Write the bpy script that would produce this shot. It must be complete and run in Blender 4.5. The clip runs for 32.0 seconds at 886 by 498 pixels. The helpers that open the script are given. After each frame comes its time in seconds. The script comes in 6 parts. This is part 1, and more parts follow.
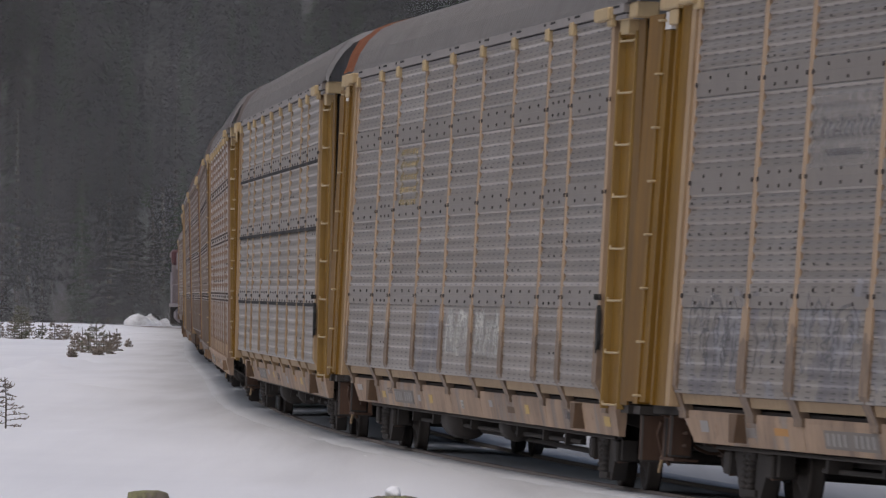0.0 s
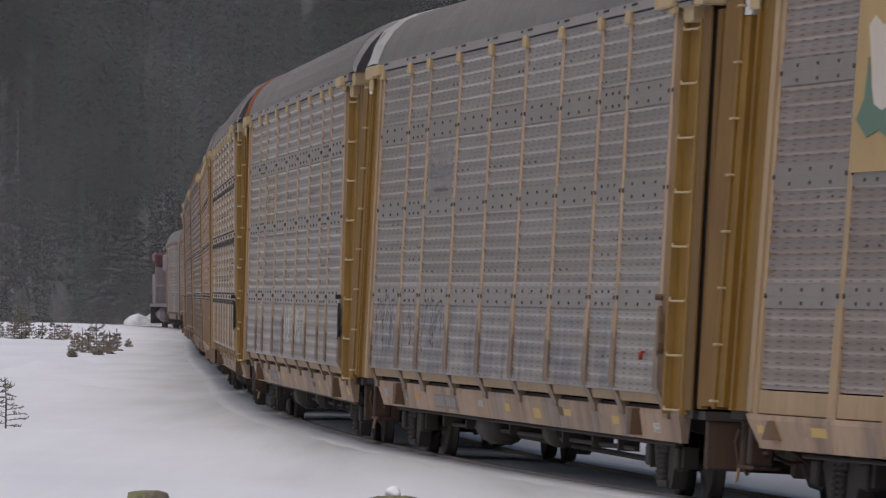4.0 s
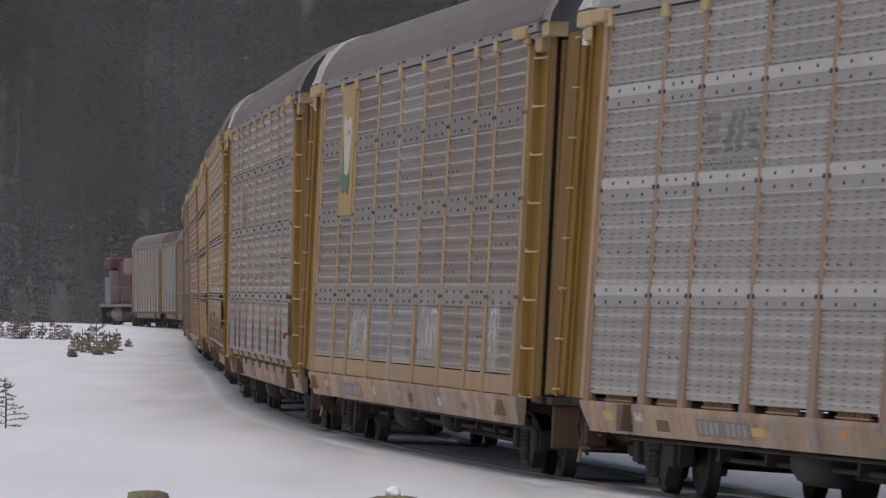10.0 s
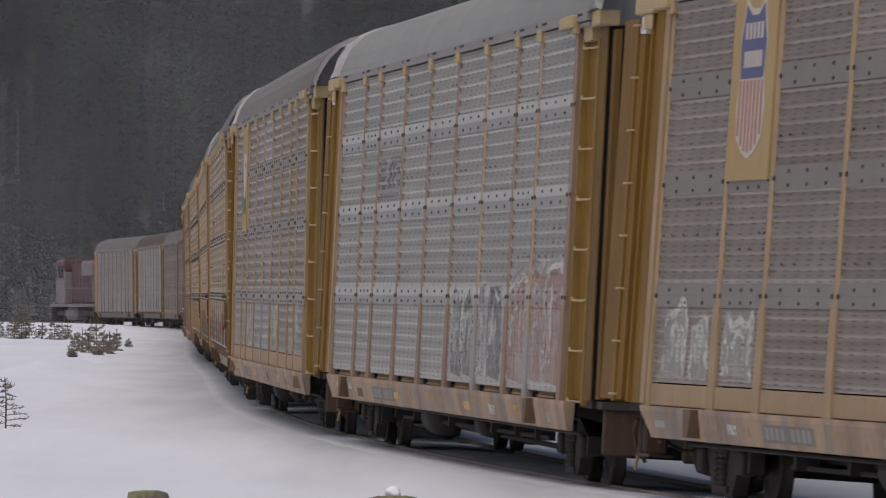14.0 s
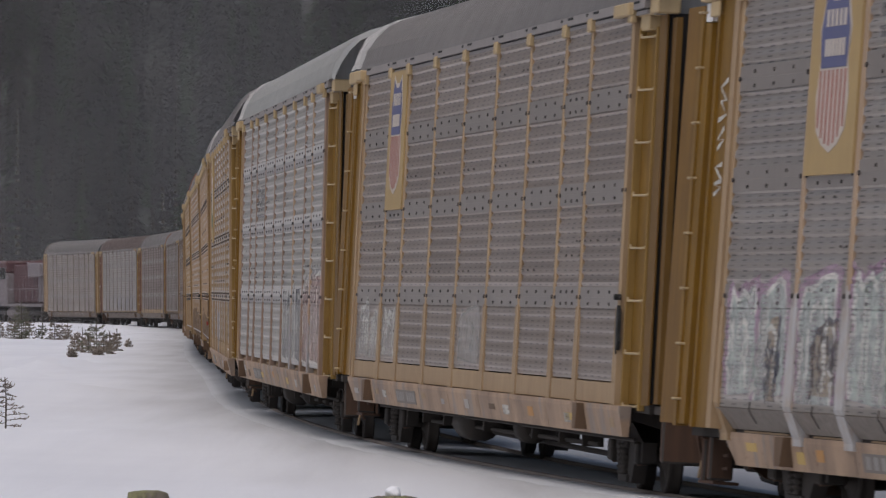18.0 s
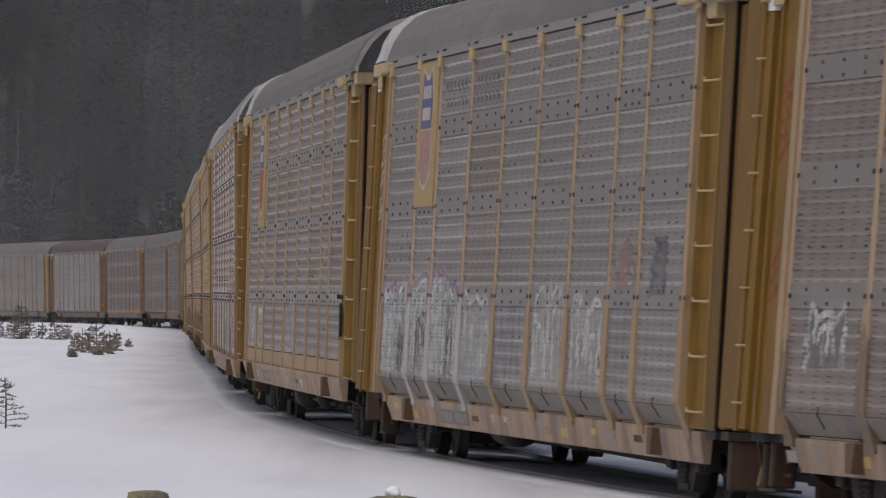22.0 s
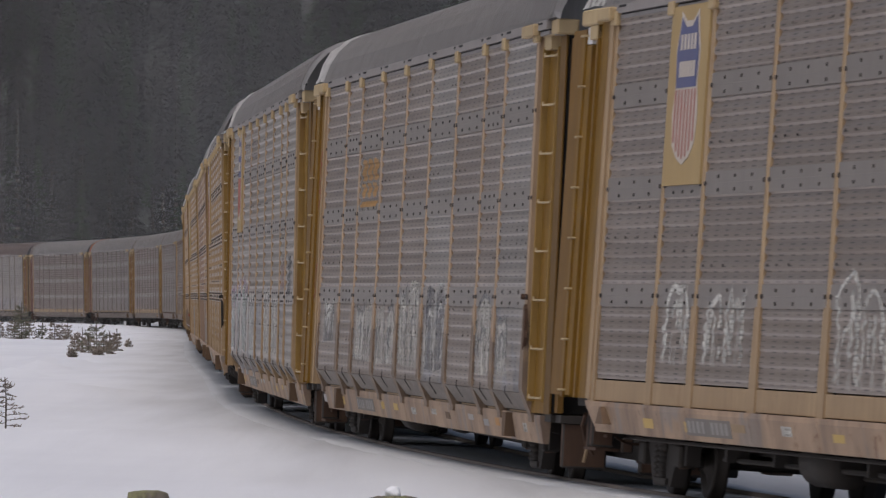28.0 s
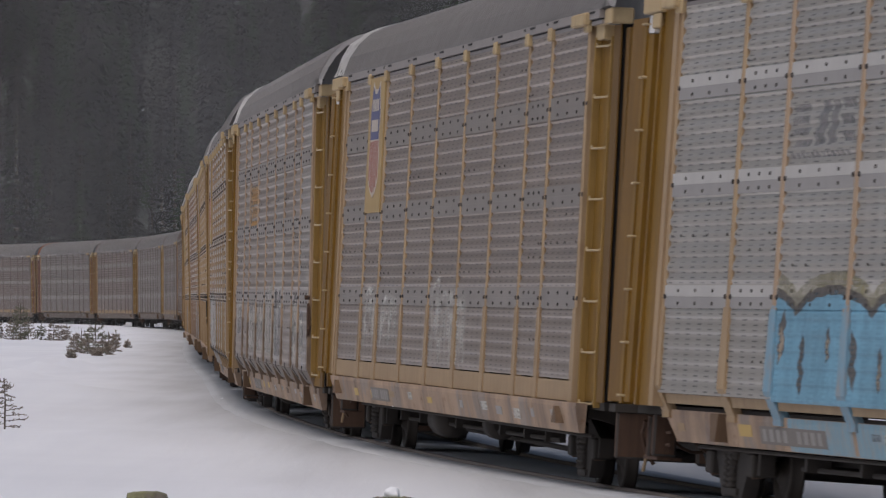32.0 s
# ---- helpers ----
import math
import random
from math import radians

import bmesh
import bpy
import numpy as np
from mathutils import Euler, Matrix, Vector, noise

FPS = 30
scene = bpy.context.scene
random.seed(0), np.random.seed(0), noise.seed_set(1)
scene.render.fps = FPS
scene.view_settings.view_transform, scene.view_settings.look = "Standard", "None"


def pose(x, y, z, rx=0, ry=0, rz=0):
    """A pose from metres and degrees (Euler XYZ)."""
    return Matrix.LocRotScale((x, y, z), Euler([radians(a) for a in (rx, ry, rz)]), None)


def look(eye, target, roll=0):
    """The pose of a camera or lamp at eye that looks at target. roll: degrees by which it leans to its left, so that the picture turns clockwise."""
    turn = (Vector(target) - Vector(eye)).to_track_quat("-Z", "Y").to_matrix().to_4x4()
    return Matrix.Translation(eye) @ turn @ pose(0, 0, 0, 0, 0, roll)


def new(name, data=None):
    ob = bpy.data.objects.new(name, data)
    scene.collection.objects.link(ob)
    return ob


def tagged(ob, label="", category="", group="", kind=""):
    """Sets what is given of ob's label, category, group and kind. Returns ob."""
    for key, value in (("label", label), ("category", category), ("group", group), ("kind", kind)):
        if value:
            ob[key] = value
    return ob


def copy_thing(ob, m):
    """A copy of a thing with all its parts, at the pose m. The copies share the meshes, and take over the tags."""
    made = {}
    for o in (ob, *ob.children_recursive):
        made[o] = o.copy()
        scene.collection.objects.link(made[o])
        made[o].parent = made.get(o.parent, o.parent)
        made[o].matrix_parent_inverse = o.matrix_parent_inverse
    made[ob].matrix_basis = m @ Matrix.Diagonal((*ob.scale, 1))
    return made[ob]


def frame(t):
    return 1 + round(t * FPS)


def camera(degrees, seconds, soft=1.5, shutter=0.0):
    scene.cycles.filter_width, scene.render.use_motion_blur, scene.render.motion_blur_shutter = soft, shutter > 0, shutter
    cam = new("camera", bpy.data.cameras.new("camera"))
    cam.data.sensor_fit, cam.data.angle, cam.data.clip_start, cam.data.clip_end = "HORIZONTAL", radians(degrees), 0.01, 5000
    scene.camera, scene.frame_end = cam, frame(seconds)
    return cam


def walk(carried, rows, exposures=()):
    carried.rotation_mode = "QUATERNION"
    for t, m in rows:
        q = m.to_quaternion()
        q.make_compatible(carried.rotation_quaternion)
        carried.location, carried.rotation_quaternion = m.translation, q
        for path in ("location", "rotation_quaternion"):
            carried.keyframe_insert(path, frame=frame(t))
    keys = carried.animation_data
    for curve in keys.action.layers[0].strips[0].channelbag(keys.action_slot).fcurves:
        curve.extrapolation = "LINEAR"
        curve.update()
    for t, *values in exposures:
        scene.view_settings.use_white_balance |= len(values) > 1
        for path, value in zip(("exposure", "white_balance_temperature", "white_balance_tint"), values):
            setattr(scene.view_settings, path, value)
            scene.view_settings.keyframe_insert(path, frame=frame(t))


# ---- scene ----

# The camera stands on a tripod beside the line, with a long lens.
EYE_Z = 2.2506
cam = camera(6.5907, 32.0, soft=1.3, shutter=0.5)
PITCH, LEAN = math.degrees(0.005509), math.degrees(0.000613)
still = pose(0, 0, EYE_Z, 90 + PITCH, 0, 0) @ pose(0, 0, 0, 0, 0, LEAN)
nudge = pose(0, 0, EYE_Z, 90 + PITCH + 0.006, 0, -0.007) @ pose(0, 0, 0, 0, 0, LEAN)
walk(cam, [(0, still), (16, still), (31.2, still), (31.6, nudge), (32, nudge)])

# ---------------------------------------------------------------- light
world = bpy.data.worlds.new("overcast")
scene.world = world
world.use_nodes = True
wn = world.node_tree
sky = wn.nodes.new("ShaderNodeTexSky")
sky.sky_type = "NISHITA"
sky.sun_disc = False
sky.sun_elevation = radians(65)
sky.sun_rotation = radians(200)
sky.air_density, sky.dust_density, sky.ozone_density = 1.0, 4.5, 1.0
wn.links.new(sky.outputs[0], wn.nodes["Background"].inputs[0])
wn.nodes["Background"].inputs[1].default_value = 0.105
sun_data = bpy.data.lights.new("sun", "SUN")
sun_data.energy, sun_data.angle, sun_data.color = 1.1, radians(110), (1.0, 0.955, 0.92)
sun = new("sun", sun_data)
sun.matrix_world = look((-62, -12, 110), (0, 20, 0))
scene.view_settings.exposure = -0.12

# ---------------------------------------------------------------- the track's line
KNOTS = np.arange(-60.0, 541.0, 40.0)
BEND = [0.0030, 0.002878, 0.001835, 0.000928, -0.000258, 0.000072, 0.000136, 0.000057,
        -0.000029, -0.000204, -0.000596, -0.001219, -0.001722, -0.001844, -0.001938, -0.00202]
BANK = [0.075, 0.0751, 0.0468, 0.0027, -0.0234, -0.0226, -0.0099, -0.002,
        0.0003, -0.0012, -0.0046, -0.0066, -0.0103, -0.0177, -0.0262, -0.0335]
RISE = [-0.043, -0.015, 0.015, 0.045, 0.059, 0.04, -0.018, -0.031,
        -0.015, 0.005, -0.02, -0.08, -0.18, -0.22, -0.23, -0.23]
GRID = np.arange(-420.0, 720.0, 1.0)
I0 = 420


def run(v):
    return np.concatenate([[0.0], np.cumsum((v[1:] + v[:-1]) / 2)])


_b = np.interp(GRID, KNOTS, BEND) * np.clip((GRID + 200) / 120, 0, 1)
_h = run(_b)
_h = _h - _h[I0] - 0.147538
_x, _y = run(np.sin(_h)), run(np.cos(_h))
TX, TY, TH = _x - _x[I0] + 3.218317, _y - _y[I0] + 75.017824, _h
TZ = np.interp(GRID, KNOTS, RISE)


def track(s):
    return Vector((np.interp(s, GRID, TX), np.interp(s, GRID, TY), np.interp(s, GRID, TZ)))


def bank(s):
    return float(np.interp(s, KNOTS, BANK))


def car_pose(s, half=10.05):
    """A vehicle whose two trucks stand on the line, its middle at s."""
    f, r = track(s + half), track(s - half)
    ex = (f - r).normalized()
    ey = Vector((-ex.y, ex.x, 0)).normalized()
    ez = ex.cross(ey)
    b = bank(s)
    ey, ez = ey * math.cos(b) + ez * math.sin(b), ez * math.cos(b) - ey * math.sin(b)
    m = Matrix((ex, ey, ez)).transposed().to_4x4()
    m.translation = (f + r) / 2
    return m


PITCH_CAR = 28.4
SLACK = {-2: -0.08, -1: -0.04, 0: -0.23, 1: 0.32, 2: 0.44, 3: 0.27, 4: -0.06, 5: -0.41, 6: -0.17}


def place_of(car, t):
    return 12.132145 + 6.3320865 * t + 0.00154232 * (t - 16) ** 2 - 0.000326304 * (t - 16) ** 3 - PITCH_CAR * car + SLACK.get(car, 0)


# ---------------------------------------------------------------- materials
def mat_nodes(name):
    m = bpy.data.materials.new(name)
    m.use_nodes = True
    nt = m.node_tree
    return m, nt, nt.nodes["Principled BSDF"]


def node(nt, kind, **kw):
    n = nt.nodes.new(kind)
    for k, v in kw.items():
        n.inputs[k].default_value = v
    return n


def coords(nt, scale, which="Object"):
    tc = nt.nodes.new("ShaderNodeTexCoord")
    mp = nt.nodes.new("ShaderNodeMapping")
    mp.inputs["Scale"].default_value = scale
    nt.links.new(tc.outputs[which], mp.inputs[0])
    return mp


def noise_of(nt, scale, vec_scale=(1, 1, 1), detail=4.0, rough=0.6, lo=0.35, hi=0.65):
    mp = coords(nt, vec_scale)
    # every object takes its own stretch of the pattern
    info = nt.nodes.new("ShaderNodeObjectInfo")
    mul = nt.nodes.new("ShaderNodeMath")
    mul.operation = "MULTIPLY"
    mul.inputs[1].default_value = 37.0
    nt.links.new(info.outputs["Random"], mul.inputs[0])
    comb = nt.nodes.new("ShaderNodeCombineXYZ")
    nt.links.new(mul.outputs[0], comb.inputs[0])
    nt.links.new(mul.outputs[0], comb.inputs[1])
    add = nt.nodes.new("ShaderNodeVectorMath")
    nt.links.new(mp.outputs[0], add.inputs[0])
    nt.links.new(comb.outputs[0], add.inputs[1])
    n = node(nt, "ShaderNodeTexNoise", Scale=scale, Detail=detail, Roughness=rough)
    nt.links.new(add.outputs[0], n.inputs["Vector"])
    mr = node(nt, "ShaderNodeMapRange")
    mr.inputs[1].default_value, mr.inputs[2].default_value = lo, hi
    nt.links.new(n.outputs[0], mr.inputs[0])
    return mr.outputs[0]


def mix(nt, fac, a, b, blend="MIX"):
    n = nt.nodes.new("ShaderNodeMix")
    n.data_type, n.blend_type = "RGBA", blend
    for sock, v in ((0, fac), (6, a), (7, b)):
        if isinstance(v, (int, float)):
            n.inputs[sock].default_value = v
        elif isinstance(v, tuple):
            n.inputs[sock].default_value = (*v, 1) if len(v) == 3 else v
        else:
            nt.links.new(v, n.inputs[sock])
    return n.outputs[2]


def math_node(nt, op, a, b=None):
    n = nt.nodes.new("ShaderNodeMath")
    n.operation = op
    for i, v in enumerate((a, b)):
        if v is None:
            continue
        if isinstance(v, (int, float)):
            n.inputs[i].default_value = v
        else:
            nt.links.new(v, n.inputs[i])
    return n.outputs[0]


def bump(nt, bsdf, height, strength=0.3, dist=0.01):
    b = node(nt, "ShaderNodeBump", Strength=strength, Distance=dist)
    nt.links.new(height, b.inputs["Height"])
    nt.links.new(b.outputs[0], bsdf.inputs["Normal"])


def weathered(name, base, dirt, rough=0.6, streak=0.5, metal=0.0, rust=None, rust_amount=0.25):
    """Painted or bare metal with large stains, run-down streaks, fine grain and rust."""
    m, nt, p = mat_nodes(name)
    big = noise_of(nt, 1.3, (1, 1, 1), lo=0.3, hi=0.75)
    run_down = noise_of(nt, 3.0, (5, 5, 0.35), lo=0.4, hi=0.75)
    fine = noise_of(nt, 60.0, lo=0.2, hi=0.8)
    c = mix(nt, math_node(nt, "MULTIPLY", big, 0.5), base, dirt)
    c = mix(nt, math_node(nt, "MULTIPLY", run_down, streak), c, dirt)
    c = mix(nt, math_node(nt, "MULTIPLY", fine, 0.18), c, tuple(v * 0.5 for v in base))
    if rust:
        spots = noise_of(nt, 5.0, (1, 1, 0.5), detail=6, lo=0.58, hi=0.68)
        c = mix(nt, math_node(nt, "MULTIPLY", spots, rust_amount), c, rust)
    nt.links.new(c, p.inputs["Base Color"])
    p.inputs["Roughness"].default_value = rough
    p.inputs["Metallic"].default_value = metal
    p.inputs["Specular IOR Level"].default_value = 0.3
    bump(nt, p, fine, 0.15, 0.004)
    return m


# Darker copies of the mustard: shade of set-back ends put into the colour.
YELLOW_DARK = weathered("deep_shaded_mustard_paint", (0.165, 0.086, 0.016), (0.075, 0.040, 0.011), 0.6, 0.6)
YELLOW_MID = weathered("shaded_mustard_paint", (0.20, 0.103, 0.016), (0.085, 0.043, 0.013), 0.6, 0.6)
SIGN_TAN = weathered("yellowed_sign_paint", (0.40, 0.28, 0.125), (0.28, 0.19, 0.09), 0.6, 0.3)
YELLOW = weathered("mustard_paint", (0.23, 0.121, 0.014), (0.095, 0.049, 0.010), 0.5, 0.6, rust=(0.12, 0.045, 0.015))
YELLOW_PALE = weathered("chalked_mustard_paint", (0.29, 0.178, 0.05), (0.15, 0.085, 0.022), 0.6, 0.5, rust=(0.13, 0.05, 0.02))
BEIGE = weathered("faded_tan_paint", (0.385, 0.27, 0.158), (0.21, 0.142, 0.086), 0.65, 0.5, rust=(0.16, 0.07, 0.03))
def sill_paint(name, base, grime, touch):
    """Old tan paint: run-down dirt, rust along the edges of chips, grey touch-up strokes."""
    m, nt, p = mat_nodes(name)
    blot = noise_of(nt, 0.8, (1, 1, 1.6), detail=5, lo=0.35, hi=0.7)
    runs = noise_of(nt, 0.9, (1.6, 2, 0.3), detail=7, rough=0.68, lo=0.42, hi=0.68)
    chips = noise_of(nt, 3.2, (1, 1, 1.6), detail=8, rough=0.72, lo=0.59, hi=0.66)
    strokes = noise_of(nt, 1.1, (1.4, 1, 0.5), detail=2, lo=0.56, hi=0.60)
    specks = noise_of(nt, 9.0, (1, 1, 0.6), detail=5, rough=0.7, lo=0.62, hi=0.68)
    fine = noise_of(nt, 60.0, lo=0.2, hi=0.8)
    c = mix(nt, math_node(nt, "MULTIPLY", blot, 0.5), base, tuple(v * 0.7 for v in base))
    c = mix(nt, math_node(nt, "MULTIPLY", strokes, 0.55), c, touch)
    c = mix(nt, math_node(nt, "MULTIPLY", runs, 0.8), c, grime)
    c = mix(nt, math_node(nt, "MULTIPLY", chips, 0.65), c, (0.17, 0.075, 0.035))
    c = mix(nt, math_node(nt, "MULTIPLY", specks, 0.5), c, (0.09, 0.055, 0.038))
    nt.links.new(c, p.inputs["Base Color"])
    p.inputs["Roughness"].default_value = 0.68
    bump(nt, p, fine, 0.15, 0.004)
    return m


SILL = sill_paint("faded_sill_paint", (0.40, 0.272, 0.18), (0.14, 0.096, 0.074), (0.22, 0.215, 0.21))
CAP_TAN = weathered("pale_tan_cap_paint", (0.46, 0.345, 0.19), (0.30, 0.21, 0.12), 0.65, 0.4, rust=(0.16, 0.07, 0.03))
REDDISH = weathered("rust_red_paint", (0.15, 0.064, 0.045), (0.09, 0.042, 0.032), 0.7, 0.5, rust=(0.10, 0.035, 0.015))
ROOF = weathered("grey_roof_sheet", (0.34, 0.32, 0.312), (0.225, 0.208, 0.20), 0.6, 0.45)
EAVE = weathered("dull_eave_sheet", (0.27, 0.245, 0.232), (0.19, 0.168, 0.158), 0.65, 0.4)
ROOF_BROWN = weathered("browned_roof_sheet", (0.24, 0.19, 0.175), (0.14, 0.11, 0.10), 0.65, 0.5)
ROOF_PALE = weathered("pale_roof_sheet", (0.50, 0.50, 0.485), (0.38, 0.375, 0.36), 0.6, 0.35)
BRACKET = weathered("brown_stained_bracket", (0.16, 0.10, 0.06), (0.08, 0.05, 0.033), 0.7, 0.5)
WHITE = weathered("chalky_white_paint", (0.78, 0.76, 0.74), (0.42, 0.40, 0.38), 0.7, 0.6, rust=(0.10, 0.075, 0.06), rust_amount=0.8)
HOOD_RUST = weathered("rusted_orange_hood", (0.36, 0.13, 0.06), (0.20, 0.08, 0.045), 0.8, 0.5)
BLACK = weathered("grimy_black_steel", (0.042, 0.037, 0.035), (0.062, 0.05, 0.042), 0.75, 0.5)
RUSTY = weathered("brown_rusty_steel", (0.105, 0.058, 0.038), (0.042, 0.027, 0.02), 0.8, 0.6)
WHEEL = weathered("rolled_wheel_steel", (0.06, 0.05, 0.045), (0.035, 0.028, 0.024), 0.6, 0.2, metal=0.3)
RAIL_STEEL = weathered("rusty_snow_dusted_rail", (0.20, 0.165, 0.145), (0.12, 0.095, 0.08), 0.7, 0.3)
RUBBER = weathered("black_rubber", (0.02, 0.02, 0.02), (0.03, 0.03, 0.03), 0.8, 0.1)
GRIP = weathered("worn_grip_iron", (0.46, 0.36, 0.22), (0.30, 0.21, 0.11), 0.5, 0.2)
BOLT = weathered("dark_bolt_heads", (0.045, 0.038, 0.038), (0.07, 0.055, 0.05), 0.6, 0.2)
END_WALL = weathered("dull_grey_end_wall", (0.30, 0.295, 0.295), (0.18, 0.175, 0.175), 0.7, 0.6)
# Near-black for gaps: their darkness is put into the colour.
GAPDARK = weathered("gap_shade_black", (0.018, 0.017, 0.018), (0.03, 0.027, 0.025), 0.9, 0.2)
INK_BLUE = weathered("faded_blue_sign_paint", (0.085, 0.095, 0.20), (0.13, 0.125, 0.19), 0.6, 0.3)
INK_RED = weathered("faded_red_sign_paint", (0.36, 0.13, 0.11), (0.32, 0.17, 0.14), 0.6, 0.3)
TAG_RED = weathered("bright_red_plastic", (0.34, 0.05, 0.035), (0.22, 0.04, 0.03), 0.6, 0.3)
INK_WHITE = weathered("faded_white_sign_paint", (0.54, 0.48, 0.42), (0.42, 0.35, 0.29), 0.6, 0.3)
INK_FADED = weathered("washed_out_lettering", (0.34, 0.32, 0.30), (0.22, 0.20, 0.19), 0.7, 0.6)
INK_GREEN = weathered("faded_green_sign_paint", (0.09, 0.17, 0.12), (0.12, 0.15, 0.11), 0.6, 0.3)
INK_ORANGE = weathered("faded_orange_sign_paint", (0.50, 0.25, 0.07), (0.40, 0.22, 0.10), 0.6, 0.3)
PLATE_GREY = weathered("grey_number_plate", (0.19, 0.175, 0.165), (0.23, 0.19, 0.16), 0.7, 0.4)
PATCH_YELLOW = weathered("yellow_patch_paint", (0.55, 0.38, 0.12), (0.45, 0.30, 0.14), 0.65, 0.3)


def galvanised(name, base, dirt, paint=None):
    """Perforated corrugated steel: slots in rows, grey spangle, dirt; optionally sprayed paint over its lower part."""
    m, nt, p = mat_nodes(name)
    tc = nt.nodes.new("ShaderNodeTexCoord")
    sep = nt.nodes.new("ShaderNodeSeparateXYZ")
    nt.links.new(tc.outputs["Object"], sep.inputs[0])
    x, z = sep.outputs[0], sep.outputs[2]
    big = noise_of(nt, 0.7, (0.6, 1, 1), detail=5, lo=0.3, hi=0.7)
    mottle = noise_of(nt, 5.0, (0.5, 1, 1.3), detail=5, rough=0.7, lo=0.35, hi=0.65)
    down = noise_of(nt, 2.5, (5, 5, 0.35), lo=0.45, hi=0.75)
    fine = noise_of(nt, 45.0, lo=0.2, hi=0.8)
    c = mix(nt, math_node(nt, "MULTIPLY", big, 0.5), base, dirt)
    c = mix(nt, math_node(nt, "MULTIPLY", mottle, 0.32), c, dirt)
    c = mix(nt, math_node(nt, "MULTIPLY", down, 0.35), c, tuple(v * 0.8 for v in dirt))
    # every sheet between two bands, and every rib of it, has a tone of its own
    own_tone = nt.nodes.new("ShaderNodeObjectInfo").outputs["Random"]
    tier = math_node(nt, "ADD", math_node(nt, "GREATER_THAN", z, 4.09), math_node(nt, "ADD", math_node(nt, "GREATER_THAN", z, 3.17), math_node(nt, "GREATER_THAN", z, 2.11)))
    rib = math_node(nt, "FLOOR", math_node(nt, "MULTIPLY", z, 1 / 0.145))
    for lane, weight in ((tier, 0.55), (rib, 0.42)):
        at = nt.nodes.new("ShaderNodeCombineXYZ")
        nt.links.new(math_node(nt, "MULTIPLY", own_tone, 91.7), at.inputs[0])
        nt.links.new(lane, at.inputs[1])
        dot = nt.nodes.new("ShaderNodeTexWhiteNoise")
        nt.links.new(at.outputs[0], dot.inputs["Vector"])
        c = mix(nt, math_node(nt, "MULTIPLY", dot.outputs["Value"], weight), c, dirt)
    # long ribs of one sheet weather alike all along the car
    at = nt.nodes.new("ShaderNodeCombineXYZ")
    nt.links.new(rib, at.inputs[1])
    dot = nt.nodes.new("ShaderNodeTexWhiteNoise")
    nt.links.new(at.outputs[0], dot.inputs["Vector"])
    c = mix(nt, math_node(nt, "MULTIPLY", dot.outputs["Value"], 0.5), c, dirt)
    if paint:
        top, colours, scale, cover, seed, solid = paint
        mp = coords(nt, (0.55 * scale, 0.1, 0.75 * scale))
        mp.inputs["Location"].default_value = (seed, 0, seed * 0.37)
        geo = nt.nodes.new("ShaderNodeObjectInfo")
        off = nt.nodes.new("ShaderNodeVectorMath")
        off.operation = "ADD"
        mul = math_node(nt, "MULTIPLY", geo.outputs["Random"], 23.0)
        own = nt.nodes.new("ShaderNodeVectorMath")
        nt.links.new(mp.outputs[0], own.inputs[0])
        cx = nt.nodes.new("ShaderNodeCombineXYZ")
        nt.links.new(mul, cx.inputs[0])
        nt.links.new(cx.outputs[0], own.inputs[1])
        nt.links.new(own.outputs[0], off.inputs[0])
        wob = node(nt, "ShaderNodeTexNoise", Scale=1.6, Detail=3.0)
        nt.links.new(own.outputs[0], wob.inputs["Vector"])
        sc2 = nt.nodes.new("ShaderNodeVectorMath")
        sc2.operation = "SCALE"
        sc2.inputs[3].default_value = 0.9
        nt.links.new(wob.outputs[1], sc2.inputs[0])
        nt.links.new(sc2.outputs[0], off.inputs[1])
        vor = node(nt, "ShaderNodeTexVoronoi", Scale=1.5)
        nt.links.new(off.outputs[0], vor.inputs["Vector"])
        edge = node(nt, "ShaderNodeTexVoronoi", Scale=1.5)
        edge.feature = "DISTANCE_TO_EDGE"
        nt.links.new(off.outputs[0], edge.inputs["Vector"])
        ramp = nt.nodes.new("ShaderNodeValToRGB")
        ramp.color_ramp.interpolation = "CONSTANT"
        els = ramp.color_ramp.elements
        while len(els) < len(colours):
            els.new(0.5)
        for i, col in enumerate(colours):
            els[i].position = i / len(colours)
            els[i].color = (*col, 1)
        sepc = nt.nodes.new("ShaderNodeSeparateColor")
        nt.links.new(vor.outputs["Color"], sepc.inputs[0])
        nt.links.new(sepc.outputs[0], ramp.inputs[0])
        inside = math_node(nt, "GREATER_THAN", edge.outputs["Distance"], 0.045)
        fill = mix(nt, inside, colours[-1], ramp.outputs[0])
        # ragged upper edge, patchy cover, wear
        edge_n = noise_of(nt, 2.2, (1, 1, 0.15), detail=2, lo=0.3, hi=0.7)
        lim = math_node(nt, "ADD", top - 0.28, math_node(nt, "MULTIPLY", edge_n, 0.36))
        low = math_node(nt, "LESS_THAN", z, lim)
        worn = noise_of(nt, 7.0, (1, 1, 0.6), detail=5, lo=0.35, hi=0.62)
        shape = math_node(nt, "GREATER_THAN", sepc.outputs[1], 1.0 - cover)
        fac = math_node(nt, "MULTIPLY", math_node(nt, "MULTIPLY", low, shape), math_node(nt, "ADD", solid, math_node(nt, "MULTIPLY", worn, 0.93 - solid)))
        c = mix(nt, fac, c, fill)
    c = mix(nt, math_node(nt, "MULTIPLY", fine, 0.15), c, tuple(v * 0.55 for v in base))
    # slots: short dashes in three lines to a rib
    fx = math_node(nt, "FRACT", math_node(nt, "ADD", math_node(nt, "MULTIPLY", x, 1 / 0.47), 50.0))
